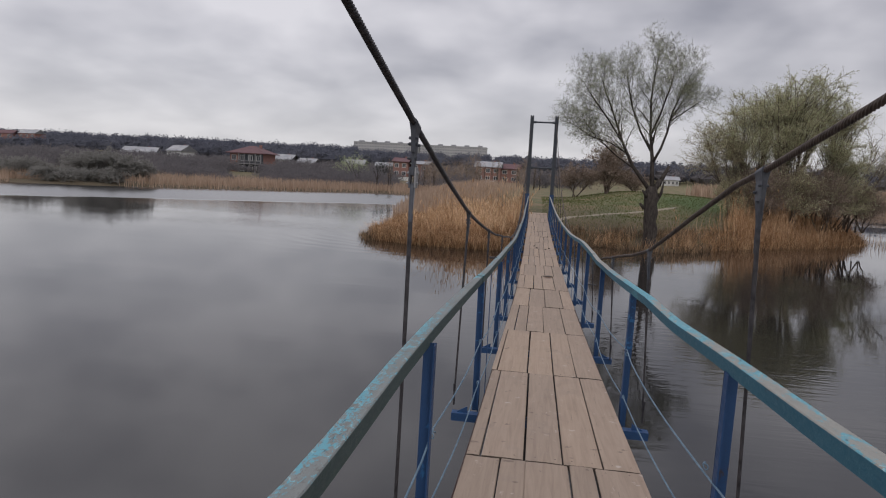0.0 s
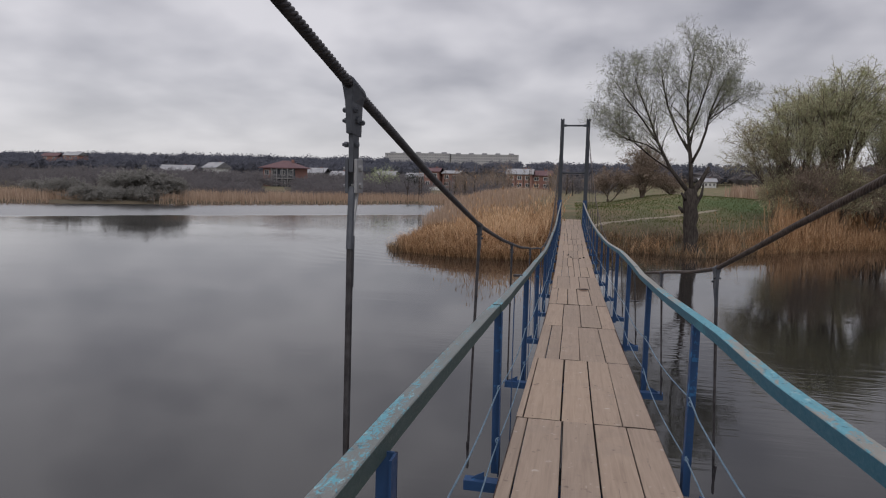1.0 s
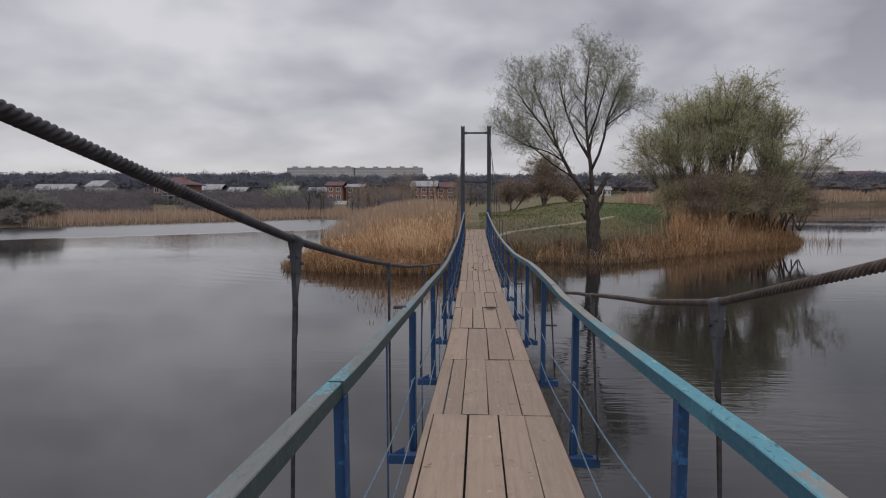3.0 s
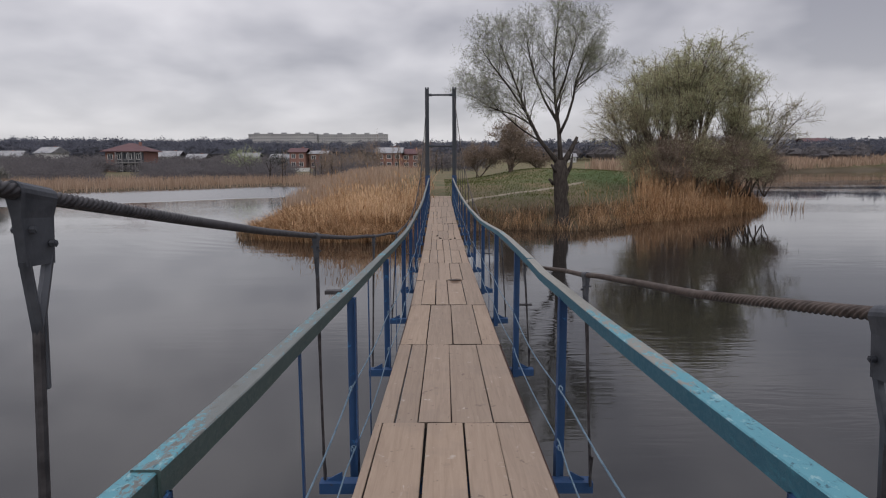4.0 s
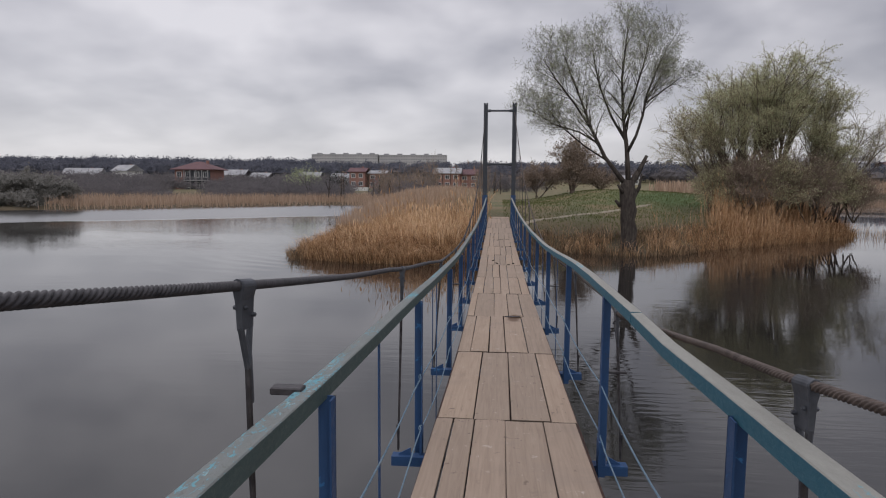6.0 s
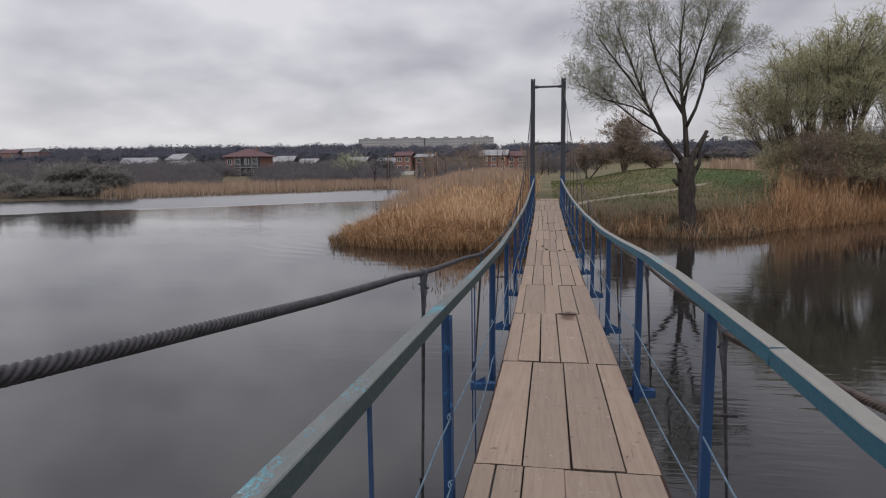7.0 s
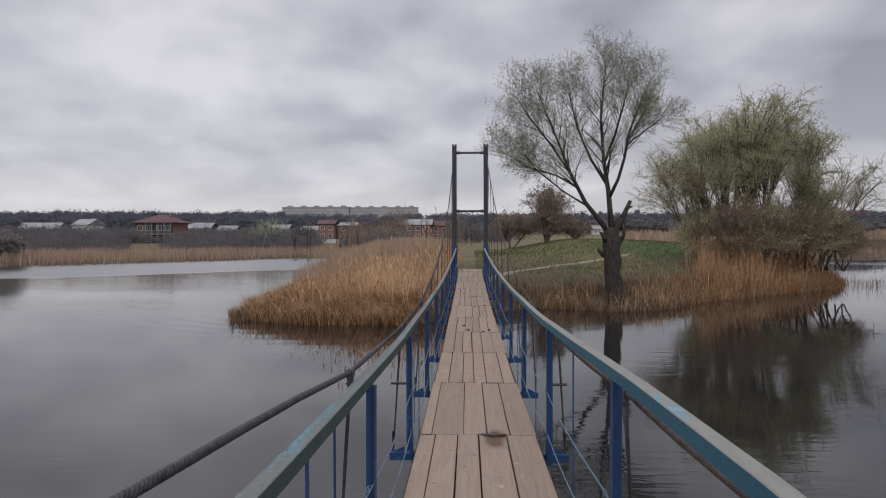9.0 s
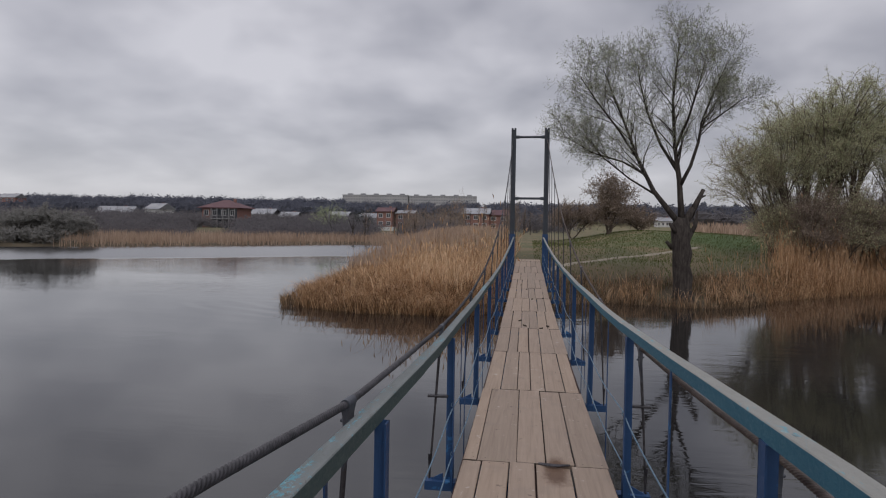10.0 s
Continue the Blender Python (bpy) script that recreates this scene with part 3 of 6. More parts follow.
# ---------------------------------------------------------------- the bridge
DECK = np.polyfit([-6, 0, 4, 6, 8, 10, 12, 14, 16, 25, 34.7], [1.5, 0.86, 0.515, 0.36, 0.25, 0.17, 0.075, 0.0, -0.05, -0.04, 0.25], 4)
BAY, FIRST = 2.15, -5.4
TOWER_Y = 34.7


def deck_z(y):
    return float(np.polyval(DECK, y))


def mid_x(y):
    """The deck's middle line, which drifts a little to one side towards the far portal."""
    return -0.005 - 0.19 * min(max((y - 12) / 22.7, 0), 1)


CABLE = {-1: np.polyfit([-5.7, 2.19, 3.2, 3.93, 5.25, 6.6, 7.53, 8.96, 11, 12.7, 14.8, 16.8, 18.6, 20.6, 22.1, 24.8, 27.2, 32.4, 34.7],
                        [5.0, 2.4, 2.18, 2.02, 1.74, 1.53, 1.42, 1.24, 1.01, 0.94, 0.89, 0.92, 1.04, 1.17, 1.34, 1.75, 2.45, 4.1, 4.95], 6),
         1: np.polyfit([-5.7, 2.36, 3.25, 3.94, 5.3, 6.1, 7.6, 9.6, 10.35, 11.59, 13.9, 15.2, 16.8, 18.2, 19.7, 21.2, 22.6, 26.1, 29, 32.6, 34.7],
                       [4.9, 2.24, 2.03, 1.86, 1.57, 1.4, 1.2, 0.94, 0.9, 0.86, 0.78, 0.83, 0.9, 0.98, 1.14, 1.39, 1.7, 2.59, 3.3, 4.41, 4.95], 6)}


LIFT = {-1: ((2, -0.004), (3, -0.002), (4, -0.014), (5.2, -0.011), (6, -0.004), (6.6, 0.002), (7.5, 0.019), (8.5, 0.014), (9.3, 0.022), (10, 0.01), (10.5, 0.006), (11, -0.002), (11.8, -0.033), (13, -0.041), (15, -0.058), (18, -0.03), (22, 0.0)),
        1: ((2.4, 0.01), (3.5, 0.065), (4.2, 0.042), (4.6, 0.021), (5.35, -0.016), (6.1, -0.009), (6.6, 0.01), (7.15, 0.024), (8, 0.025), (9, -0.002), (9.6, -0.019), (10.1, 0.04), (11.1, 0.057), (11.8, 0.08), (12.6, 0.05), (14.5, 0.0))}


def cable_z(y, side):
    """The rope runs straight from clamp to clamp."""
    k = math.floor((y - FIRST) / BAY)
    a, b = FIRST + k * BAY, FIRST + (k + 1) * BAY
    za, zb = np.polyval(CABLE[side], a), np.polyval(CABLE[side], b)
    t = (y - a) / BAY
    # the stiff rope rounds the corner at each clamp
    mid_ = np.polyval(CABLE[side], y)
    return float(0.55 * (za + (zb - za) * t) + 0.45 * mid_) + (0.014 if side < 0 else 0.0) + float(np.interp(y, *zip(*LIFT[side])))


def cable_x(y, side):
    """The two ropes draw in towards mid-span."""
    if side < 0:
        return mid_x(y) - float(np.interp(y, (3.5, 5.5, 8.5, 11.8, 16, 26), (0.655, 0.672, 0.672, 0.618, 0.61, 0.655)))
    return mid_x(y) + 0.628


bridge = new("suspension_footbridge")
tagged(bridge, "narrow suspension footbridge with blue railings and pale plank deck", "bridge")

# stringers under the planks carry them
deck_ob = None
sb = Build()
ys = [-6.2 + 0.5 * i for i in range(83)]
for s in (-0.45, 0.0, 0.44):
    sb.sweep([(-0.03, -0.115), (0.03, -0.115), (0.03, -0.036), (-0.03, -0.036)], [(mid_x(y) + s, y, deck_z(y)) for y in ys])
deck_ob = part("deck", sb, M["rust"], bridge, "rusty steel stringers under wooden planks")

rng = random.Random(7)


def plank(y0, y1, x0, x1, notch=False, broken=False):
    """One board, its ends a little out of true, following the deck's slope."""
    n = 6
    b = Build()
    lift = rng.uniform(-0.003, 0.004)
    cup = rng.uniform(-0.002, 0.003)
    twist = rng.uniform(-0.003, 0.003)
    skew = rng.uniform(-0.006, 0.006)
    e0, e1 = rng.uniform(0.003, 0.011), rng.uniform(0.003, 0.011)
    ring = []
    for i in range(n + 1):
        t = i / n
        y = y0 + e0 + (y1 - e1 - y0 - e0) * t
        z = deck_z(y) + lift + twist * (t - 0.5)
        c = 0.004
        w0, w1 = x0 + skew * (t - 0.5), x1 + skew * (t - 0.5)
        mx = mid_x(y)
        ring.append([(mx + w0, y, z - 0.034), (mx + w0, y, z - c), (mx + w0 + c, y, z), (mx + (w0 + w1) / 2, y, z + cup), (mx + w1 - c, y, z), (mx + w1, y, z - c), (mx + w1, y, z - 0.034)])
    k = 7
    vs = [p for r in ring for p in r]
    if notch:
        # the end has split and curled up off the beam
        for j, up_ in enumerate((0.004, 0.004, 0.006, 0.02, 0.018, 0.008, 0.006)):
            x, y, z = vs[j]
            vs[j] = (x, y + (0.0, 0.0, 0.02, 0.05, 0.035, 0.01, 0.01)[j], z + up_)
    if broken:
        # a bite is missing from the far end
        for j, back in enumerate((0.0, 0.0, 0.03, 0.085, 0.07, 0.03, 0.03)):
            x, y, z = vs[n * k + j]
            vs[n * k + j] = (x, y - back, z - 0.2 * back)
    fs = []
    for i in range(n):
        for j in range(k):
            a, d = i * k + j, i * k + (j + 1) % k
            fs.append((a, d, d + k, a + k))
    fs += [tuple(range(k))[::-1], tuple(n * k + j for j in range(k))]
    ob = part("plank", b.add(vs, fs), M["wood"], deck_ob)
    ob.data.materials.append(M["end_grain"])
    for q in ob.data.polygons:
        if abs(q.normal.z) < 0.5:
            q.material_index = 1
    return ob


ROW_CUTS = {2: (-0.465, -0.28, -0.147, 0.079, 0.209, 0.46), 4: (-0.468, -0.395, -0.155, 0.052, 0.265, 0.456), 6: (-0.475, -0.43, -0.17, 0.055, 0.245, 0.452),
            8: (-0.475, -0.355, -0.215, -0.015, 0.232, 0.45), 10: (-0.468, -0.22, 0.02, 0.288, 0.455), 12: (-0.466, -0.345, -0.165, 0.003, 0.222, 0.46),
            14: (-0.47, -0.38, -0.12, 0.068, 0.255, 0.465)}
nails = Build()
for k in (*range(-3, 16), -5, -4):
    y0 = 4.0 + 2.0 * k if k < 15 else 34.0
    y1 = min(y0 + 2.0, 34.9)
    if y0 >= 34.9:
        continue
    cuts = ROW_CUTS.get(round(y0))
    if cuts is None:
        m = rng.choice((4, 5, 5, 6))
        inner = sorted(-0.47 + 0.93 * (i + rng.uniform(-0.16, 0.16)) / m for i in range(1, m))
        cuts = (-0.47 + rng.uniform(-0.01, 0.01), *inner, 0.46 + rng.uniform(-0.01, 0.01))
    for a, c in zip(cuts, cuts[1:]):
        g = rng.uniform(0.0012, 0.0028) if rng.random() < 0.42 else rng.uniform(0.0042, 0.008)
        plank(y0, y1, a + g, c - g, notch=(round(y0) == 14 and a < 0.07 < c), broken=(round(y0) == 12 and a < 0.1 < c))
        if y0 < 20:
            for yy in () if rng.random() < 0.35 else (y0 + rng.uniform(0.035, 0.06), y1 - rng.uniform(0.035, 0.06)):
                for u in (0.25, 0.75):
                    x = a + (c - a) * u + rng.uniform(-0.012, 0.012) + mid_x(yy)
                    z = deck_z(yy) + 0.0035
                    nails.add([(x + 0.004 * math.cos(q), yy + 0.004 * math.sin(q), z) for q in np.arange(6) * 1.047], [tuple(range(6))])
part("nail_heads", nails, M["rust"], bridge, "rusty nail heads in the deck")["kind"] = "stuff"

# a flat dark crescent added as the shade in the bitten board end's hole
sp = Build()
for i in range(9):
    t = i / 8
    x, y = 0.0 + 0.2 * t, 14.0 - 0.035 * math.sin(math.pi * t)
    z = deck_z(14.0) + 0.004 + 0.007 * math.sin(math.pi * t) ** 0.7
    w = 0.003 + 0.012 * math.sin(math.pi * t) * (1.3 - t)
    sp.v += [(x, y - w, z - 0.004), (x, y - w, z), (x, y + w, z + 0.006), (x, y + w, z + 0.002)]
    if i:
        o = (i - 1) * 4
        sp.f += [(o + j, o + (j + 1) % 4, o + 4 + (j + 1) % 4, o + 4 + j) for j in range(4)]
sp.f += [(0, 1, 2, 3), (35, 34, 33, 32)]
part("splinter", sp, M["rope"], deck_ob, "flat dark crescent standing for the shaded hole at a broken board end")

# scraps of bark and dead leaves lying on the far boards
scrap = Build()
for i in range(8):
    y = rng.uniform(18.0, 27.0)
    x = mid_x(y) + rng.uniform(-0.4, 0.4)
    a, w, l = rng.uniform(0, 3.1), rng.uniform(0.008, 0.02), rng.uniform(0.02, 0.05)
    z = deck_z(y) + 0.004
    c_, s_ = math.cos(a), math.sin(a)
    ring = [(x + c_ * u * l - s_ * v * w, y + s_ * u * l + c_ * v * w) for u, v in ((-1, -0.4), (0.1, -1), (1, 0.1), (-0.1, 1))]
    scrap.add([(*q, z) for q in ring] + [(q[0], q[1], z + rng.uniform(0.008, 0.03)) for q in ring],
              [(3, 2, 1, 0), (4, 5, 6, 7)] + [(k, (k + 1) % 4, 4 + (k + 1) % 4, 4 + k) for k in range(4)])
litter_ob = part("leaf_litter", scrap, M["end_grain"], None)
tagged(litter_ob, "dark scraps of bark and dead leaves lying on the planks", "litter", kind="stuff")

# posts, cross beams, hangers
POSTS = [FIRST + BAY * i for i in range(0, 19)]


RAIL_H = {-1: ((1.8, 0.748), (2.6, 0.809), (3.2, 0.832), (3.8, 0.842), (4.5, 0.854), (5.2, 0.863), (6, 0.854), (7, 0.861), (8, 0.867), (9, 0.867), (10, 0.869), (11, 0.866), (12, 0.859), (13.5, 0.846), (18, 0.86), (34, 0.9)),
          1: ((2.4, 0.812), (3.2, 0.822), (4, 0.826), (4.8, 0.858), (5.6, 0.857), (6.6, 0.862), (7.6, 0.875), (8.3, 0.875), (8.9, 0.904), (9.5, 0.929), (10.3, 0.953), (11.3, 0.957), (12.3, 0.946), (14, 0.908), (18, 0.9), (34, 0.9))}


def rail_h(y, s):
    """Height of the rail over the deck, which twists a little along its length."""
    return float(np.interp(y, *zip(*RAIL_H[s])))


# the posts were welded on by hand and stand unevenly
POST_DY = {(-1, 4): -0.15, (-1, 5): 0.07, (-1, 6): 0.15, (-1, 7): 0.05, (-1, 8): 0.15, (1, 4): -0.15, (1, 5): 0.05, (1, 6): 0.07, (1, 7): -0.05, (1, 8): -0.15, (1, 9): -0.1}


def post(y, s):
    y += POST_DY.get((s, round((y - FIRST) / BAY)), 0.0)
    x, z = mid_x(y) + s * 0.55, deck_z(y)
    b = Build()
    lean = rng.uniform(-0.008, 0.008)
    t = 0.006
    # angle iron: one leg along the bridge, one across
    for i, (cx_, cy_, sx_, sy_) in enumerate(((x - s * 0.022, y, t, 0.05), (x, y + 0.022, 0.05, t))):
        lo, hi = z - 0.2, z + rail_h(y, s) - 0.05
        vs = []
        for zz, sh in ((lo, 0), (hi, lean)):
            vs += [(cx_ + i_ * sx_ / 2 + sh, cy_ + j_ * sy_ / 2 + sh, zz) for i_, j_ in ((-1, -1), (1, -1), (1, 1), (-1, 1))]
        b.add(vs, [(3, 2, 1, 0), (4, 5, 6, 7)] + [(q, (q + 1) % 4, 4 + (q + 1) % 4, 4 + q) for q in range(4)])
    p = part("post", b, M["blue"], bridge)
    g = Build()
    # foot plate and gusset on the beam end
    g.box((x - s * 0.02, y - 0.005, z - 0.06), (0.014, 0.085, 0.2), ch=0.002)
    part("foot_plate", g, M["blue"], p)
    return p


def cross_beam(y):
    low = 5 < y < 5.6
    y -= 0.12 if low else 0.0
    z, c = deck_z(y) - (0.165 if low else 0.135), mid_x(y)
    b = Build()
    prof = [(-0.035, -0.05), (0.035, -0.05), (0.035, -0.042), (-0.027, -0.042), (-0.027, 0.0), (0.035, 0.0), (0.035, 0.008), (-0.035, 0.008)]
    L = 0.705
    vs = [(c + s * L, y + a, z + d) for s in (-1, 1) for a, d in prof]
    n = len(prof)
    b.add(vs, [tuple(range(n)), tuple(range(n, 2 * n))[::-1]] + [(i, (i + 1) % n, n + (i + 1) % n, n + i) for i in range(n)])
    beam = part("cross_beam", b, M["blue"], bridge)
    for s in (-1, 1):
        g = Build()
        x0, x1 = c + s * 0.59, c + s * 0.665
        tri = [(x0, z + 0.008), (x1, z + 0.008), (x1, z + 0.014), (x0, z + 0.055)]
        g.add([(x, y + dy, zz) for dy in (-0.004, 0.004) for x, zz in tri], [(0, 1, 2, 3), (7, 6, 5, 4), (0, 4, 5, 1), (1, 5, 6, 2), (2, 6, 7, 3), (3, 7, 4, 0)])
        part("gusset", g, M["blue"], beam)


FOOT_Y = {(-1, 5): -0.03, (-1, 6): 0.09}


def hanger(y, s, long_plate=False, tie=False, strap=False):
    """Cable clamp, forked eye, rod and lower loop, from the main cable to the beam end."""
    y += {4: -0.042 if s < 0 else 0.0, 6: -0.085, 7: 0.06, 8: 0.03}.get(round((y - FIRST) / BAY), 0.0)
    x1, z1 = cable_x(y, s), cable_z(y, s)
    x0, z0 = mid_x(y) + s * (0.645 if long_plate else 0.705 if s < 0 and y < 6 else 0.682), deck_z(y) - 0.13
    slope = math.atan((cable_z(y + 0.1, s) - cable_z(y - 0.1, s)) / 0.2)
    top = Vector((x1, y, z1))
    foot = Vector((x0, y + (-0.14 if long_plate else FOOT_Y.get((s, round((y - FIRST) / BAY)), rng.uniform(-0.02, 0.02))), z0))
    d = (foot - top).normalized()
    L = (foot - top).length
    rod = Build()
    start = min(0.36 if long_plate else 0.2, L * 0.45)
    n = 10
    wob = rng.uniform(-0.012, 0.012)
    pts = [top + d * (start + (L - start) * i / n) + Vector((0, wob * math.sin(math.pi * i / n), 0)) for i in range(n + 1)]
    rod.tube(pts, [0.0085] * 4 + [0.007] * (n - 3), 8)
    h = part("hanger_rod", rod, M["rope"], bridge, smooth=False)
    # one strap folded over the cable and bolted together below it
    c = Build()
    ph = min(0.105, L * 0.25)
    arc = [(0.0165 * math.cos(a), 0.0165 * math.sin(a)) for a in np.linspace(-0.5, math.pi + 0.5, 11)]
    outline = arc + [(-0.009, -0.034), (-0.007, -ph), (0.007, -ph), (0.009, -0.034)]
    vs = []
    for u in (-1.0, -0.92, 0.92, 1.0):
        sq = 0.8 if abs(u) > 0.95 else 1.0
        for a, b in outline:
            w = 0.04 if b > -0.02 else 0.04 - 0.008 * min(1.0, (-b - 0.02) / 0.09)
            tilt = math.tan(slope) * w * u * (1.0 if b > -0.02 else 0.35)
            vs.append(top + Vector((a * (sq if b > -0.05 else 1), w * u, b + tilt)))
    k = len(outline)
    fs = [tuple(range(k)), tuple(range(3 * k, 4 * k))[::-1]]
    for i in range(3):
        fs += [(i * k + j, i * k + (j + 1) % k, (i + 1) * k + (j + 1) % k, (i + 1) * k + j) for j in range(k)]
    c.add(vs, fs)
    part("clamp", c, M["dark"], h, "dark steel strap clamp over the cable")
    for dy, dz in ((-0.022, 0.05), (0.022, ph - 0.03)):
        if dz > ph or dz < 0.03:
            continue
        bo = Build()
        p = top + Vector((0, dy, -dz))
        bo.tube([p + Vector((-0.019, 0, 0)), p + Vector((0.019, 0, 0))], 0.0035, 6)
        bo.tube([p + Vector((-0.017, 0, 0)), p + Vector((-0.009, 0, 0))], 0.006, 6)
        bo.tube([p + Vector((0.009, 0, 0)), p + Vector((0.017, 0, 0))], 0.006, 6)
        part("bolt", bo, M["dark"], h)
    fk = Build()
    if long_plate:
        # adjusting plates bolted in a row below the clamp
        fk.box(top + Vector((0, 0.0, -0.142)), (0.011, 0.04, 0.1), ch=0.002)
        part("link_plate", fk, M["dark"], h)
        z_ = Build()
        z_.box(top + Vector((0.0105, 0.004, -0.2)), (0.006, 0.043, 0.08), ch=0.0015)
        part("adjuster_plate", z_, M["zinc"], h, "bright zinc adjuster plate")
        z2 = Build()
        z2.box(top + Vector((-0.0105, 0.0, -0.2)), (0.007, 0.04, 0.08), ch=0.0015)
        part("adjuster_plate", z2, M["dark"], h)
        for dz, dy in ((0.072, -0.004), (0.127, -0.004), (0.182, 0.004), (0.222, 0.004)):
            bo = Build()
            p = top + Vector((0, dy, -dz))
            reach = 0.0135 if dz > 0.17 else 0.007
            bo.tube([p + Vector((-0.026, 0, 0)), p + Vector((reach, 0, 0))], 0.004, 6)
            bo.tube([p + Vector((-0.021, 0, 0)), p + Vector((-0.013, 0, 0))], 0.0068, 6)
            bo.tube([p + Vector((reach, 0, 0)), p + Vector((reach + 0.006, 0, 0))], 0.0075, 6)
            part("bolt", bo, M["zinc" if dz > 0.17 else "dark"], h)
        fk = Build()
        fk.tube([top + Vector((0, -0.012, -0.225)), top + d * 0.37 + Vector((0, -0.004, 0))], 0.0085, 8)
        zr = Build()
        zr.tube([top + Vector((0.002, 0.018, -0.225)), top + d * 0.31 + Vector((0, 0.014, 0)), top + d * 0.345 + Vector((0, 0.006, 0))], 0.0065, 8)
        part("fork_arm", zr, M["zinc"], h, "bright zinc fork arm")
    else:
        for sy in (-1, 1):
            fk.tube([top + Vector((0, sy * 0.028, -ph * 0.9)), top + d * (start + 0.01)], 0.0085, 6)
    fk.tube([top + d * (start - 0.02) + Vector((0, 0.009, 0)), top + d * (start + 0.1) + Vector((0, 0.009, 0))], 0.0085, 6)
    part("fork", fk, M["dark"], h)
    # hooked lower end
    hk = Build()
    pts = [foot + Vector((0.0, 0.02 * math.sin(a), 0.09 - 0.09 * math.cos(a * 0.5) + (0.0 if a < 3.1 else 0.02))) for a in np.linspace(0, 4.6, 9)]
    hk.tube(pts, 0.007, 6)
    part("hook", hk, M["rope"], h)
    if tie:
        # short flat tie between the post and the rod
        tb = Build()
        zt = deck_z(y) + 0.42
        tb.box((mid_x(y) + s * 0.63, y, zt), (0.13, 0.035, 0.014), ch=0.002)
        part("tie_plate", tb, M["rope"], h, "dark flat tie plate")
    if strap:
        st = Build()
        xs = mid_x(y) + s * 0.7
        st.box((xs, y + 0.03, deck_z(y) + 0.08), (0.006, 0.028, 1.15), ch=0.001)
        part("strap", st, M["blue"], h, "thin blue flat steel strap")


for i, y in enumerate(POSTS):
    if y > TOWER_Y - 0.6:
        continue
    cross_beam(y)
    for s in (-1, 1):
        post(y, s)
        if cable_z(y, s) > deck_z(y) + 0.2:
            hanger(y, s, long_plate=(i == 4 and s < 0), tie=(s > 0 and i in (7, 9)) or (s < 0 and i in (9, 12)), strap=(s < 0 and i in (8, 10)) or (s > 0 and i in (11, 13)))


# thin flat bars between the posts
BAR_Y = {(-1, 5): 6.52, (-1, 6): 8.5, (-1, 7): 10.85, (1, 8): 12.82}
for s in (-1, 1):
    for i in range(4, 14):
        if (s > 0 and i in (4, 5, 6, 7)) or (s < 0 and i in (4, 8)):
            continue
        y = BAR_Y.get((s, i), POSTS[i] + BAY * (0.52 if s < 0 else 0.47) + rng.uniform(-0.1, 0.1))
        b = Build()
        h = rail_h(y, s) + 0.35
        b.box((mid_x(y) + s * 0.558, y, deck_z(y) + rail_h(y, s) - 0.02 - h / 2), (0.006, 0.026, h), ch=0.001)
        part("baluster", b, M["blue"], bridge)

# a short dark plate sticks out at the rail
b = Build()
b.box((-0.625, 7.56, deck_z(7.56) + 0.862), (0.085, 0.04, 0.02), ch=0.003)
part("tie_plate", b, M["rope"], bridge, "short dark plate sticking out at the handrail")


def rail(s, y0, y1, drop, out=0.0):
    """A length of angle iron: level top flange outwards, inner flange down."""
    prof = [(0.003, 0), (0.05, 0), (0.052, -0.003), (0.052, -0.007), (0.006, -0.007), (0.006, -0.053), (0, -0.053), (0, -0.003)]
    # one rail has rolled a little towards the deck
    roll = 0.06 if s > 0 and y0 < 8 else 0.0
    prof = [(s * (a * math.cos(roll) - b * math.sin(roll)), b * math.cos(roll) + a * math.sin(roll)) for a, b in prof]
    b = Build()
    n = max(4, int((y1 - y0) / 0.2))
    fr = []
    bow = rng.uniform(-0.008, 0.008)
    for i in range(n + 1):
        y = y0 + (y1 - y0) * i / n
        fr.append((mid_x(y) + s * (0.54 + out) + bow * math.sin(math.pi * i / n), y, deck_z(y) + rail_h(y, s) - drop + 0.003 * math.sin(y * 2.3 + s)))
    b.sweep(prof, fr)
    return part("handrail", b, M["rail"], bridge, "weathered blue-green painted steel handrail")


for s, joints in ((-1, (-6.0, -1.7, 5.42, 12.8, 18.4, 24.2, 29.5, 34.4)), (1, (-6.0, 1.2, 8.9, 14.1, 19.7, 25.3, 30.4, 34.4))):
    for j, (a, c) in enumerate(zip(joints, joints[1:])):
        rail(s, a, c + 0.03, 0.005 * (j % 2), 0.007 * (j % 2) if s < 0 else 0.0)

# thin wires strung from post to post
for s in (-1, 1):
    for h, slack in ((0.37, 0.035), (0.05, 0.03)):
        b = Build()
        pts = []
        for y0, y1 in zip(POSTS, POSTS[1:]):
            if y0 > TOWER_Y - 2.5:
                break
            sag = slack * rng.uniform(0.2, 1.2)
            hh = rng.uniform(-0.03, 0.03)
            for i in range(8):
                y = y0 + (y1 - y0) * i / 8
                t = i / 8
                pts.append((mid_x(y) + s * (0.532 - 0.01 * math.sin(math.pi * t)), y, deck_z(y) + h + hh * (1 - t) - sag * math.sin(math.pi * t)))
        b.tube(pts, 0.0042, 5)
        part("railing_wire", b, M["wire"], bridge, "thin blue-painted railing wire")
        kn = Build()
        for y in POSTS[2:12]:
            x = mid_x(y) + s * 0.533
            z = deck_z(y) + h
            kn.tube([(x + 0.007 * math.cos(a), y + 0.022 * math.cos(a * 0.5 + 0.4), z + 0.009 * math.sin(a)) for a in np.linspace(0, 9, 16)], 0.003, 4)
        part("wire_knots", kn, M["wire"], bridge)["kind"] = "stuff"


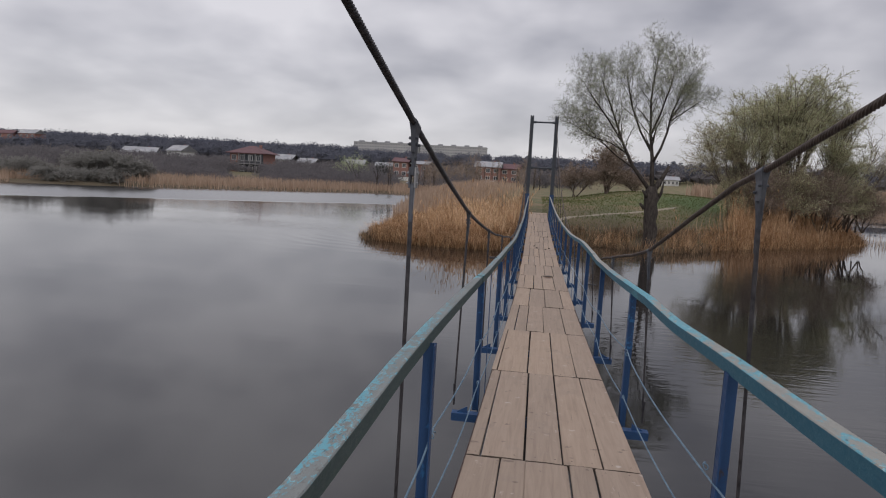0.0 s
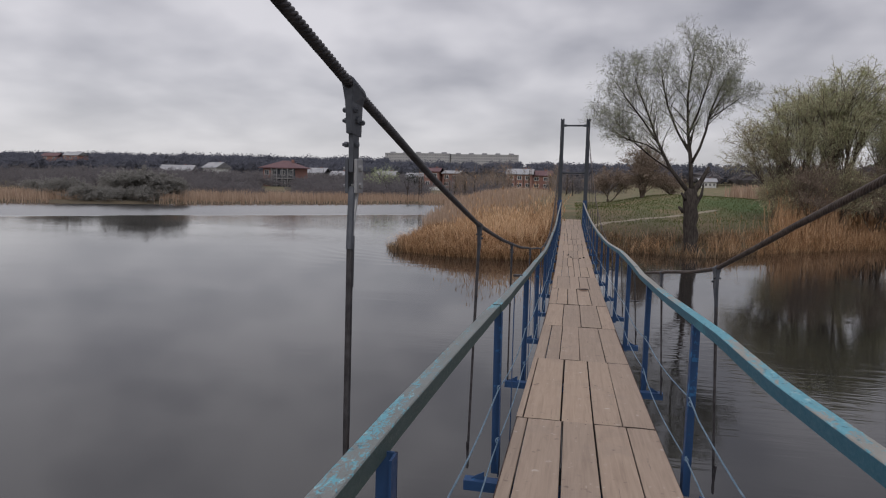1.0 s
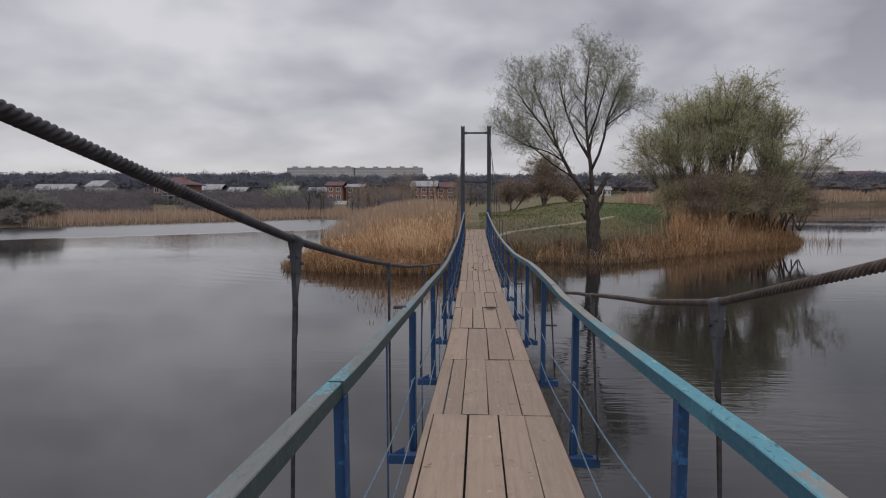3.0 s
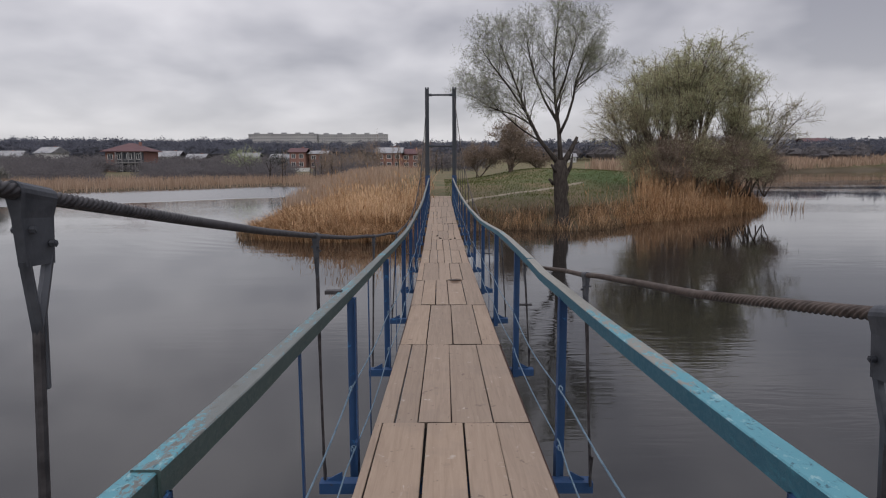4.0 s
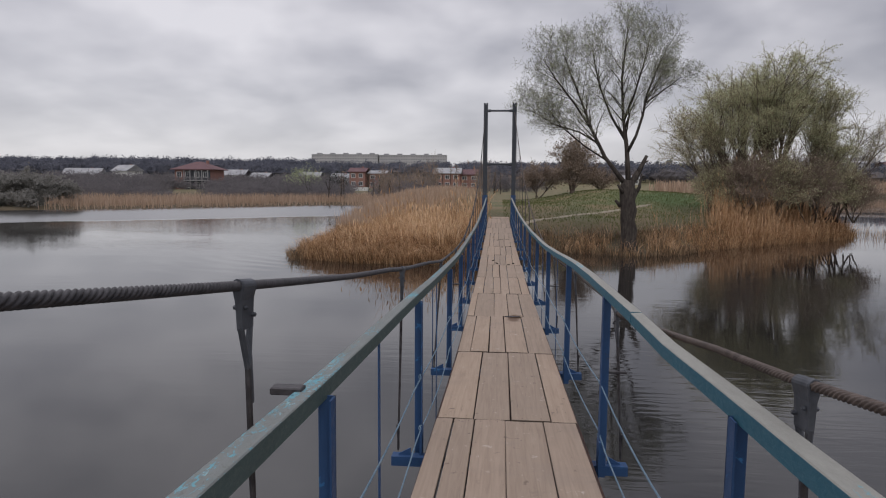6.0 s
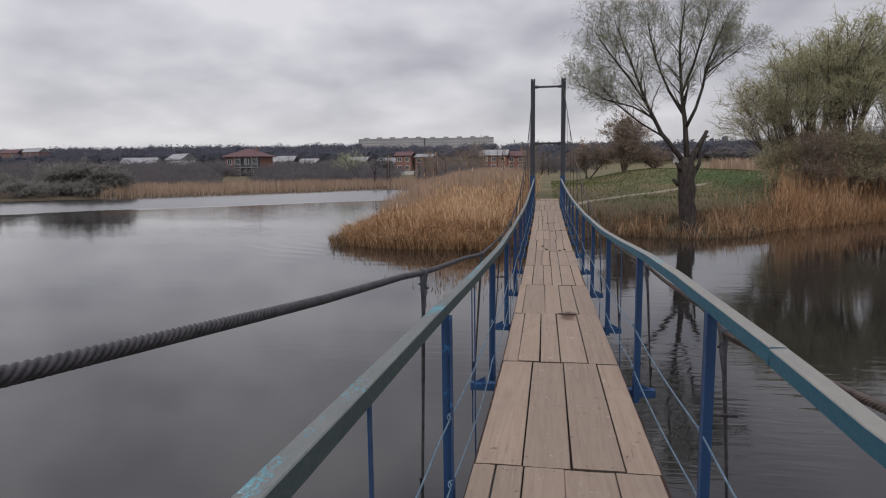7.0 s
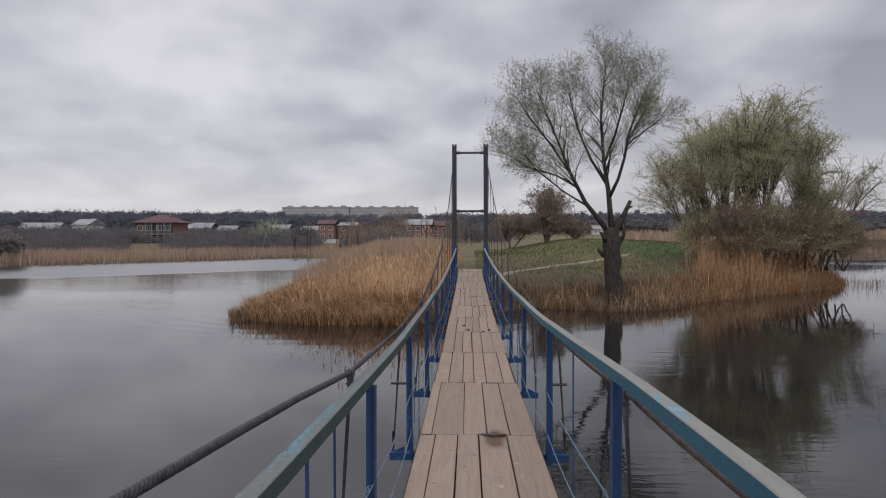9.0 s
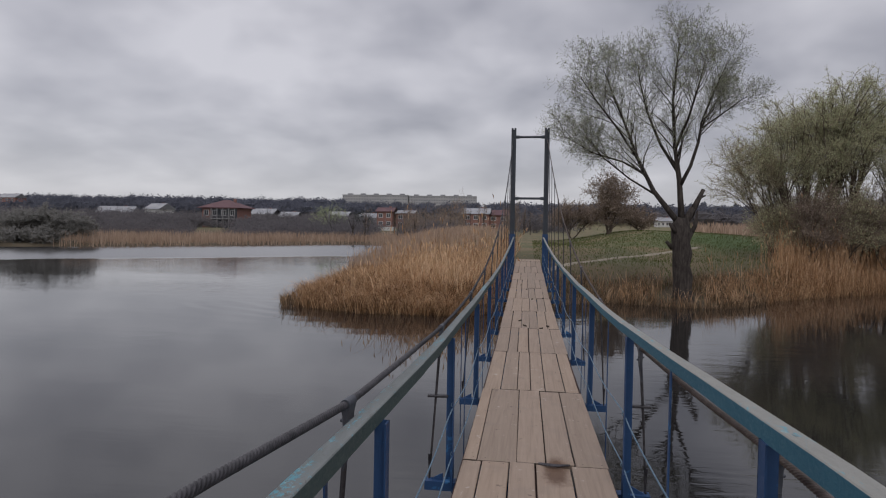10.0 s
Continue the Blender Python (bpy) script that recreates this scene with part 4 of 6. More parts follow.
def main_cable(s):
    """Six-strand wire rope: the lobed section turns along the lay."""
    near = list(np.arange(-5.7, 1.5, 0.03)) + list(np.arange(1.5, 13.0, 0.0068)) + list(np.arange(13.0, TOWER_Y + 0.001, 0.03))
    y = np.array(near)
    x = np.array([cable_x(v, s) for v in near])
    z = np.array([cable_z(v, s) for v in near])
    sides = 24
    th = np.arange(sides) * 2 * math.pi / sides
    rad = (0.0104 + 0.003 * np.abs(np.cos(3 * th)) ** 0.7) * (0.94 if s < 0 else 0.92)
    slope = np.gradient(z, y)
    nrm = np.stack([np.zeros_like(y), -slope, np.ones_like(y)], 1) / np.sqrt(1 + slope ** 2)[:, None]
    ang = th[None, :] + (y / (0.092 if s < 0 else 0.108) * 2 * math.pi)[:, None]
    ca, sa = np.cos(ang) * rad, np.sin(ang) * rad
    vx = x[:, None] + ca
    vy = y[:, None] + sa * nrm[:, 1:2]
    vz = z[:, None] + sa * nrm[:, 2:3]
    V = np.stack([vx, vy, vz], -1).reshape(-1, 3)
    i = np.arange((len(y) - 1) * sides)
    r, k = i // sides, i % sides
    F = np.stack([r * sides + k, r * sides + (k + 1) % sides, (r + 1) * sides + (k + 1) % sides, (r + 1) * sides + k], 1)
    me = from_arrays("main_cable", V, F[:, ::-1], M["rope" if s < 0 else "rope_brown"], True)
    ob = new("main_cable", me)
    ob.parent = bridge
    ob["label"] = "thick twisted steel wire rope"


main_cable(-1)
main_cable(1)


def portal(y, name):
    """Two doubled legs and two cross bars."""
    tower = new(name)
    c, zt, zb = mid_x(y), 5.34, -1.9
    tower.location = (c, y, zb)
    for s in (-1, 1):
        b = Build()
        for o in (-0.055, 0.055):
            b.box((s * 0.638 + o, 0, (zt - zb) / 2), (0.075, 0.14, zt - zb), ch=0.004)
        b.box((s * 0.638, 0, (zt - zb) / 2 - 0.03), (0.05, 0.1, zt - zb - 0.06))
        leg = part("leg", b, M["tower"], tower)
        f = Build()
        f.box((s * 0.638, -0.005, 1.25 - zb - 1.0), (0.215, 0.165, 2.0), ch=0.004)
        part("leg_casing", f, M["blue"], leg, "blue-painted lower casing")
    for z in (5.0, 2.63):
        b = Build()
        b.tube([(-0.55, 0, z - zb), (0.55, 0, z - zb)], 0.045, 10)
        b.tube([(-0.56, 0, z - zb), (-0.42, 0, z - zb)], 0.065, 10)
        b.tube([(0.42, 0, z - zb), (0.56, 0, z - zb)], 0.065, 10)
        part("cross_bar", b, M["tower"], tower)
    tagged(tower, "tall dark steel portal tower carrying the bridge cables", "bridge tower", group="bridge portals")
    return tower


portal(TOWER_Y, "portal_tower")
portal(-5.75, "portal_tower")
for s in (-1, 1):
    b = Build()
    c = mid_x(TOWER_Y)
    b.tube([(c + s * 0.643, TOWER_Y, cable_z(TOWER_Y, s)), (c + s * 0.66, TOWER_Y + 7, 0.2)], 0.015, 8)
    part("back_stay", b, M["rope"], bridge)


# ---------------------------------------------------------------- reeds and grass
def reed_arrays(px, py, pz, h, lean, width, gen, bend=0.5):
    """Ribbons of three triangles, each a dry stalk or blade."""
    n = len(px)
    a = gen.uniform(0, 2 * np.pi, n)
    f = gen.uniform(0, 2 * np.pi, n)
    wx, wy = np.cos(f) * width / 2, np.sin(f) * width / 2
    lx, ly = np.cos(a) * lean * h, np.sin(a) * lean * h
    V = np.zeros((n, 5, 3))
    V[:, 0] = np.stack([px - wx, py - wy, pz - 0.1], 1)
    V[:, 1] = np.stack([px + wx, py + wy, pz - 0.1], 1)
    mx, my, mz = px + lx * (0.5 - 0.25 * bend), py + ly * (0.5 - 0.25 * bend), pz + h * 0.55
    V[:, 2] = np.stack([mx - wx * 0.8, my - wy * 0.8, mz], 1)
    V[:, 3] = np.stack([mx + wx * 0.8, my + wy * 0.8, mz], 1)
    V[:, 4] = np.stack([px + lx, py + ly, pz + h * np.sqrt(np.clip(1 - 0.6 * lean ** 2, 0.05, 1))], 1)
    o = np.arange(n)[:, None] * 5
    F = np.concatenate([o + np.array([[0, 1, 3]]), o + np.array([[0, 3, 2]]), o + np.array([[2, 3, 4]])], 0)
    return V.reshape(-1, 3), F


def reed_bed(name, label, px, py, h, lean, width, mat, gen, bend=0.5, plume=0.0, category="reeds"):
    pz = np.maximum(ground_height(px, py), WATER - 0.1)
    V, F = reed_arrays(px, py, pz, h, lean, width, gen, bend)
    if plume:
        k = gen.random(len(px)) < plume
        tip = V.reshape(-1, 5, 3)[k, 4]
        m = len(tip)
        f = gen.uniform(0, 2 * np.pi, m)
        w = gen.uniform(0.014, 0.03, m)
        hh = gen.uniform(0.16, 0.3, m)
        P = np.zeros((m, 4, 3))
        sway = gen.uniform(-0.08, 0.08, (m, 2))
        P[:, 0] = tip + np.stack([0 * f, 0 * f, -0.06 + 0 * f], 1)
        P[:, 1] = tip + np.stack([np.cos(f) * w, np.sin(f) * w, hh * 0.5], 1)
        P[:, 2] = tip + np.stack([sway[:, 0], sway[:, 1], hh], 1)
        P[:, 3] = tip + np.stack([-np.cos(f) * w, -np.sin(f) * w, hh * 0.45], 1)
        o = np.arange(m)[:, None] * 4 + len(V)
        V = np.concatenate([V, P.reshape(-1, 3)])
        F = np.concatenate([F, o + np.array([[0, 1, 2]]), o + np.array([[0, 2, 3]])])
    ob = new(name, from_arrays(name, V, F, M[mat]))
    return tagged(ob, label, category, kind="stuff")


gen = np.random.default_rng(5)


def scatter(n, x0, x1, y0, y1, keep):
    """n places in a rectangle that pass keep(x, y, shore distance)."""
    out = np.zeros((0, 2))
    while len(out) < n:
        p = np.stack([gen.uniform(x0, x1, n * 2), gen.uniform(y0, y1, n * 2)], 1)
        d = land_distance(p[:, 0], p[:, 1])
        out = np.concatenate([out, p[keep(p[:, 0], p[:, 1], d)]])
    return out[:n, 0], out[:n, 1]


def patchy(x, y, s=1.6):
    return 0.5 + 0.5 * wave(x, y, s, 5)


def tuft(x, y):
    return 0.62 + 0.5 * patchy(x, y, 1.1) + 0.3 * wave(x, y, 0.45, 2)


# standing reeds on the tongue of land beside the far portal
x, y = scatter(10500, -10, -0.9, 29.5, 46, lambda x, y, d: (d > 0.5) & (d < 9) & (gen.random(len(x)) < 0.25 + 0.75 * ramp01(d, 0.3, 2.0)))
d = land_distance(x, y)
hh = (gen.uniform(0.6, 1.5, len(x)) + gen.uniform(0.3, 1.6, len(x)) * (gen.random(len(x)) < 0.24)) * (0.22 + 0.78 * ramp01(d, 0.3, 3.4)) * tuft(x, y) * (0.72 + 0.5 * patchy(x, y, 0.8)) * (0.2 + 0.8 * ramp01(x, -8.8, -4.8))
reed_bed("reeds", "dense dry golden reeds on the low bank beside the bridge", x, y, hh, gen.uniform(0.04, 0.42, len(x)) + 0.7 * gen.random(len(x)) * (gen.random(len(x)) < 0.4), 0.017, "reed", gen, plume=0.14)
x, y = scatter(1100, -8.2, -0.9, 29.8, 40, lambda x, y, d: (d > 0.7) & (d < 6) & (patchy(x, y, 0.9) > 0.5))
reed_bed("reeds", "pale standing reed stalks with ragged plumes", x, y, gen.uniform(0.8, 1.9, len(x)) * (0.25 + 0.75 * ramp01(x, -8.2, -4.4)), gen.uniform(0.05, 0.6, len(x)), 0.034, "reed_pale", gen, 0.8, plume=0.3)
x, y = scatter(9000, -8.9, -0.6, 29.3, 40, lambda x, y, d: (d > -0.35) & (d < 2.6))
reed_bed("reeds", "matted broken reeds along the water's edge", x, y, gen.uniform(0.3, 1.15, len(x)), gen.uniform(0.45, 1.28, len(x)), 0.022, "thatch", gen, 0.9)
x, y = scatter(1500, -8.8, -1.5, 29.3, 36, lambda x, y, d: (d > -0.1) & (d < 1.6) & (patchy(x, y, 0.7) > 0.45))
reed_bed("reeds", "pale fallen reed blades lying over the mat", x, y, gen.uniform(0.6, 1.3, len(x)), gen.uniform(0.9, 1.28, len(x)), 0.024, "reed", gen, 1.0)
x, y = scatter(330, -9.5, -8.1, 29.8, 33, lambda x, y, d: (d > -0.9) & (d < 0.5))
reed_bed("reeds", "dark broken reeds at the ragged tip of the bank", x, y, gen.uniform(0.25, 0.75, len(x)), gen.uniform(0.4, 1.2, len(x)), 0.022, "litter", gen, 0.9)
x, y = scatter(150, -9.4, -7.4, 29.8, 33, lambda x, y, d: (d > -0.9) & (d < 0.4))
reed_bed("reeds", "sparse thin reeds standing in the shallow water", x, y, gen.uniform(0.25, 0.7, len(x)), gen.uniform(0.05, 0.5, len(x)), 0.014, "thatch", gen)
# right-hand bank
x, y = scatter(9500, 8.0, 23.5, 35, 56, lambda x, y, d: (d > 0.2) & (d < 4.2) & (gen.random(len(x)) < 0.02 + 0.98 * ramp01(x, 10.6, 13.4)) & (patchy(x, y, 0.75) + 0.35 * gen.random(len(x)) > 0.34))
d = land_distance(x, y)
hh = (gen.uniform(0.6, 1.9, len(x)) + gen.uniform(0.3, 1.6, len(x)) * (gen.random(len(x)) < 0.2)) * (0.5 + 0.5 * ramp01(d, 0.2, 1.8)) * tuft(x, y) * (0.5 + 0.5 * ramp01(x, 10, 13)) * (1 - 0.45 * ramp01(x, 18.5, 22.5))
reed_bed("reeds", "tall dry reeds in front of the willows", x, y, hh, gen.uniform(0.03, 0.28, len(x)) + 0.5 * gen.random(len(x)) * (gen.random(len(x)) < 0.3), 0.02, "reed", gen, plume=0.16)
for n, x0, x1, mat in ((4200, 0.6, 9.0, "litter"), (8000, 9.2, 23.5, "thatch")):
    x, y = scatter(n, x0, x1, 33, 56, lambda x, y, d: (d > -0.4) & (d < 2.4) & (patchy(x, y, 0.9) > 0.25 * (x < 9)))
    reed_bed("reeds", "matted fallen reeds along the bank", x, y, gen.uniform(0.25, 0.95, len(x)) * (0.65 + 0.35 * ramp01(x, 6, 11)), gen.uniform(0.3, 1.15, len(x)), 0.02, mat, gen, 0.9)
# a few tufts of standing stalks round the trunk
x, y = scatter(650, 1.8, 11.0, 33.5, 39.5, lambda x, y, d: (d > -0.2) & (d < 1.7) & (patchy(x, y, 0.6) > 0.5))
reed_bed("reeds", "small tufts of dry reeds at the water's edge", x, y, gen.uniform(0.35, 1.1, len(x)), gen.uniform(0.15, 1.0, len(x)), 0.018, "reed", gen, 0.8)
x, y = scatter(260, 20, 28, 44, 58, lambda x, y, d: (d > -2.6) & (d < 0.5))
reed_bed("reeds", "sparse thin reeds standing in the shallow water", x, y, gen.uniform(0.3, 0.9, len(x)), gen.uniform(0.05, 0.4, len(x)), 0.02, "thatch", gen)
x, y = scatter(24000, 0.0, 24, 34.5, 62, lambda x, y, d: (d > 1.0) & (d < 22))
reed_bed("grass", "short spring grass on the bank", x, y, gen.uniform(0.03, 0.13, len(x)), gen.uniform(0.1, 0.8, len(x)), 0.03, "grass", gen, category="grass")
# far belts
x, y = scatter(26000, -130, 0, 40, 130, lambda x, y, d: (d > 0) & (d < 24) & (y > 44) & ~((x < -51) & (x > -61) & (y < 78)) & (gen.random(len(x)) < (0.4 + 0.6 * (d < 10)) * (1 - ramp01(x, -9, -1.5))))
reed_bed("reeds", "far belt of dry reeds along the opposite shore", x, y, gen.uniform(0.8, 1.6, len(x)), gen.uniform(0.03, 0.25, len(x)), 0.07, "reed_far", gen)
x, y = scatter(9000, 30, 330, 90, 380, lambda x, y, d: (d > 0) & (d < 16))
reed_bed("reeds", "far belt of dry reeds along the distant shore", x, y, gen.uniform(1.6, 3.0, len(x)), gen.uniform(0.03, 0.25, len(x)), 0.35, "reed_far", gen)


# ---------------------------------------------------------------- trees
def grow_from(line, radii, gen_, out, level, step, length, spread_, up_pull, clear=0.22):
    """Side shoots along a limb, each with its own finer shoots."""
    pts = [Vector(p) for p in line]
    total = sum((b - a).length for a, b in zip(pts, pts[1:]))
    n = max(2, int(total / step))
    for i in range(n):
        t = (clear + (1 - clear) * (i + gen_.random()) / n) * (len(pts) - 1)
        k = min(int(t), len(pts) - 2)
        f = t - k
        p = pts[k].lerp(pts[k + 1], f)
        ax = (pts[k + 1] - pts[k]).normalized()
        r = (radii[k] * (1 - f) + radii[k + 1] * f) * 0.42
        az = gen_.uniform(0, 2 * math.pi)
        side = ax.orthogonal().normalized()
        side = (Matrix.Rotation(az, 3, ax) @ side)
        dirn = (ax * (1 - spread_) + side * spread_ + Vector((0, 0, up_pull))).normalized()
        L = length * gen_.uniform(0.6, 1.15) * (1.1 - 0.45 * t / (len(pts) - 1))
        q, sub = [p], 3 if level else 2
        for j in range(sub):
            dirn = (dirn + Vector((gen_.gauss(0, 0.13), gen_.gauss(0, 0.13), gen_.gauss(0, 0.1) + 0.12 * up_pull))).normalized()
            q.append(q[-1] + dirn * L / sub)
        rr = [max(r * (1 - 0.8 * j / sub), 0.0034) for j in range(sub + 1)]
        out.append((level, q, rr))
        if level > 0:
            grow_from(q, rr, gen_, out, level - 1, step * 0.62, length * 0.5, min(spread_ * 1.15, 0.75), up_pull * 0.8)


def tree_meshes(limbs, seed, levels=2, step=0.42, length=2.0, spread_=0.5, up_pull=0.35, leaves=4, leaf_size=0.05, leaf_mat="leaf", thin=1.0, leaf_low=0.0, clear=0.22):
    """Trunk and limbs, twigs, and leaves as three meshes."""
    gen_ = random.Random(seed)
    out = []
    for line, radii in limbs:
        out.append((9, [Vector(p) for p in line], radii))
        if len(line) > 3 and radii[0] < 0.3 or len(line) == 3 and radii[0] < 0.06:
            grow_from(line, radii, gen_, out, levels, step, length, spread_, up_pull, clear)
    trunk, twig = Build(), Build()
    tips = []
    for level, q, rr in out:
        if level == 9:
            trunk.tube(q, rr, 10)
        elif level == levels:
            trunk.tube(q, rr, 5, False)
        else:
            twig.tube(q, [r * thin for r in rr], 3, False)
        if level == 0:
            tips.append(q)
    g = np.random.default_rng(seed)
    L = []
    for q in tips:
        for _ in range(leaves):
            t = g.uniform(0.25, 1) * (len(q) - 1)
            k = min(int(t), len(q) - 2)
            p = q[k].lerp(q[k + 1], t - k)
            if p.z > leaf_low * g.uniform(0.6, 1.5):
                L.append(tuple(p))
    V = F = None
    if L:
        c = np.array(L) + g.normal(0, 0.04, (len(L), 3))
        n = len(c)
        a = g.normal(0, 1, (n, 3))
        a /= np.linalg.norm(a, axis=1)[:, None]
        b = np.cross(a, g.normal(0, 1, (n, 3)))
        b /= np.linalg.norm(b, axis=1)[:, None]
        s = leaf_size * g.uniform(0.6, 1.3, n)[:, None]
        V = np.stack([c - a * s, c + b * s * 0.35, c + a * s, c - b * s * 0.35], 1).reshape(-1, 3)
        F = np.arange(n * 4).reshape(n, 4)
    return trunk, twig, V, F


def tree_thing(name, label, limbs, seed, bark="bark", twig_mat="twig", leaf_mat="leaf", at=None, **kw):
    trunk, twig, V, F = tree_meshes(limbs, seed, leaf_mat=leaf_mat, **kw)
    t = new(name)
    tagged(t, label, "tree")
    me = trunk.mesh("trunk", M[bark], True)
    part("trunk", me, None, t)
    part("twig_mass", twig.mesh("twig_mass", M[twig_mat], False), None, t)["kind"] = "stuff"
    if V is not None:
        part("crown", from_arrays("crown", V, F, M[leaf_mat]), None, t)
    if at is not None:
        t.matrix_basis = at
    return t


HERO = [
    ([(0.2, 0, -0.6), (0.22, 0, -0.1), (0.18, 0, 0.35), (0.2, 0.03, 0.8), (0.1, 0, 1.25), (0.14, -0.02, 1.7), (0.06, 0, 2.1), (0.1, 0.02, 2.45), (0.03, 0, 2.75), (0.1, 0, 3.05)],
     [0.5, 0.42, 0.35, 0.37, 0.33, 0.37, 0.345, 0.4, 0.35, 0.26]),
    ([(0.0, 0, 2.8), (-0.5, -0.1, 3.45), (-1.05, -0.2, 4.2), (-1.7, -0.3, 5.6), (-2.2, -0.4, 7.0), (-2.75, -0.5, 8.4), (-3.1, -0.5, 9.4)], [0.19, 0.155, 0.13, 0.1, 0.07, 0.045, 0.02]),
    ([(-1.35, -0.25, 4.9), (-2.2, 0.1, 5.5), (-3.3, 0.3, 5.9), (-4.5, 0.4, 6.7)], [0.075, 0.055, 0.04, 0.015]),
    ([(-1.6, -0.3, 5.4), (-2.5, -0.9, 6.7), (-3.4, -1.2, 7.9), (-4.0, -1.4, 8.8)], [0.075, 0.06, 0.04, 0.015]),
    ([(-0.9, -0.2, 4.0), (-1.8, 0.8, 4.8), (-2.9, 1.3, 5.9), (-3.8, 1.6, 7.2)], [0.07, 0.055, 0.04, 0.015]),
    ([(0.08, 0, 2.9), (0.02, 0.1, 3.9), (-0.03, 0.15, 4.7), (-0.2, 0.3, 6.2), (-0.3, 0.4, 8.2), (-0.2, 0.3, 9.8), (-0.1, 0.3, 11.0)], [0.2, 0.17, 0.15, 0.115, 0.08, 0.05, 0.02]),
    ([(-0.05, 0.2, 5.0), (-0.7, 0.5, 6.3), (-1.2, 0.8, 7.8), (-1.5, 0.9, 9.2), (-1.6, 1.0, 10.2)], [0.1, 0.085, 0.065, 0.04, 0.015]),
    ([(-0.2, 0.3, 6.0), (0.1, -0.5, 7.2), (0.5, -0.9, 8.7), (0.8, -1.1, 10.1)], [0.085, 0.065, 0.045, 0.015]),
    ([(0.02, 0.1, 4.5), (0.45, 0, 5.3), (0.8, 0.0, 6.3), (0.95, -0.1, 7.3), (1.5, -0.2, 8.6), (2.0, -0.3, 9.6)], [0.12, 0.1, 0.085, 0.065, 0.04, 0.015]),
    ([(0.95, -0.1, 7.1), (1.6, 0.4, 7.9), (2.3, 0.8, 8.7)], [0.055, 0.04, 0.015]),
    ([(0.9, -0.1, 6.9), (1.7, -0.5, 7.4), (2.6, -0.9, 8.0)], [0.05, 0.035, 0.015]),
    ([(0.1, 0, 2.7), (0.55, 0, 3.5)], [0.17, 0.13]),
    ([(0.55, 0, 3.45), (0.95, 0.05, 4.3)], [0.12, 0.075]),
    ([(0.45, 0, 3.1), (0.7, -0.1, 3.9)], [0.1, 0.06]),
    ([(0.3, 0, 2.2), (0.62, -0.05, 2.75), (0.72, 0.0, 3.4)], [0.12, 0.08, 0.03]),
    ([(-0.25, 0, 1.9), (-0.5, -0.1, 2.15)], [0.1, 0.06]),
    ([(-0.2, -0.2, 2.5), (-0.45, -0.3, 2.85)], [0.09, 0.05]),
    ([(0.75, 0.02, 3.9), (1.05, 0.1, 4.05)], [0.05, 0.03]),
]
HERO = [([(x * (0.98 if x < 0 else (0.73 if z > 4.4 else 0.88)), y, z if z < 3 else 3 + (z - 3) * 0.878) for x, y, z in line], [r * (1 if i in (0, 11, 12, 13, 14, 15, 16, 17) else 0.66) for r in radii]) for i, (line, radii) in enumerate(HERO)]
tree_thing("willow_tree", "tall forked willow with first pale leaves at the water", HERO, 3, levels=2, step=0.21, length=1.75, spread_=0.5, up_pull=0.22, clear=0.38,
           leaves=3, leaf_size=0.028, thin=0.85, at=pose(5.5, 35.0, -1.1))


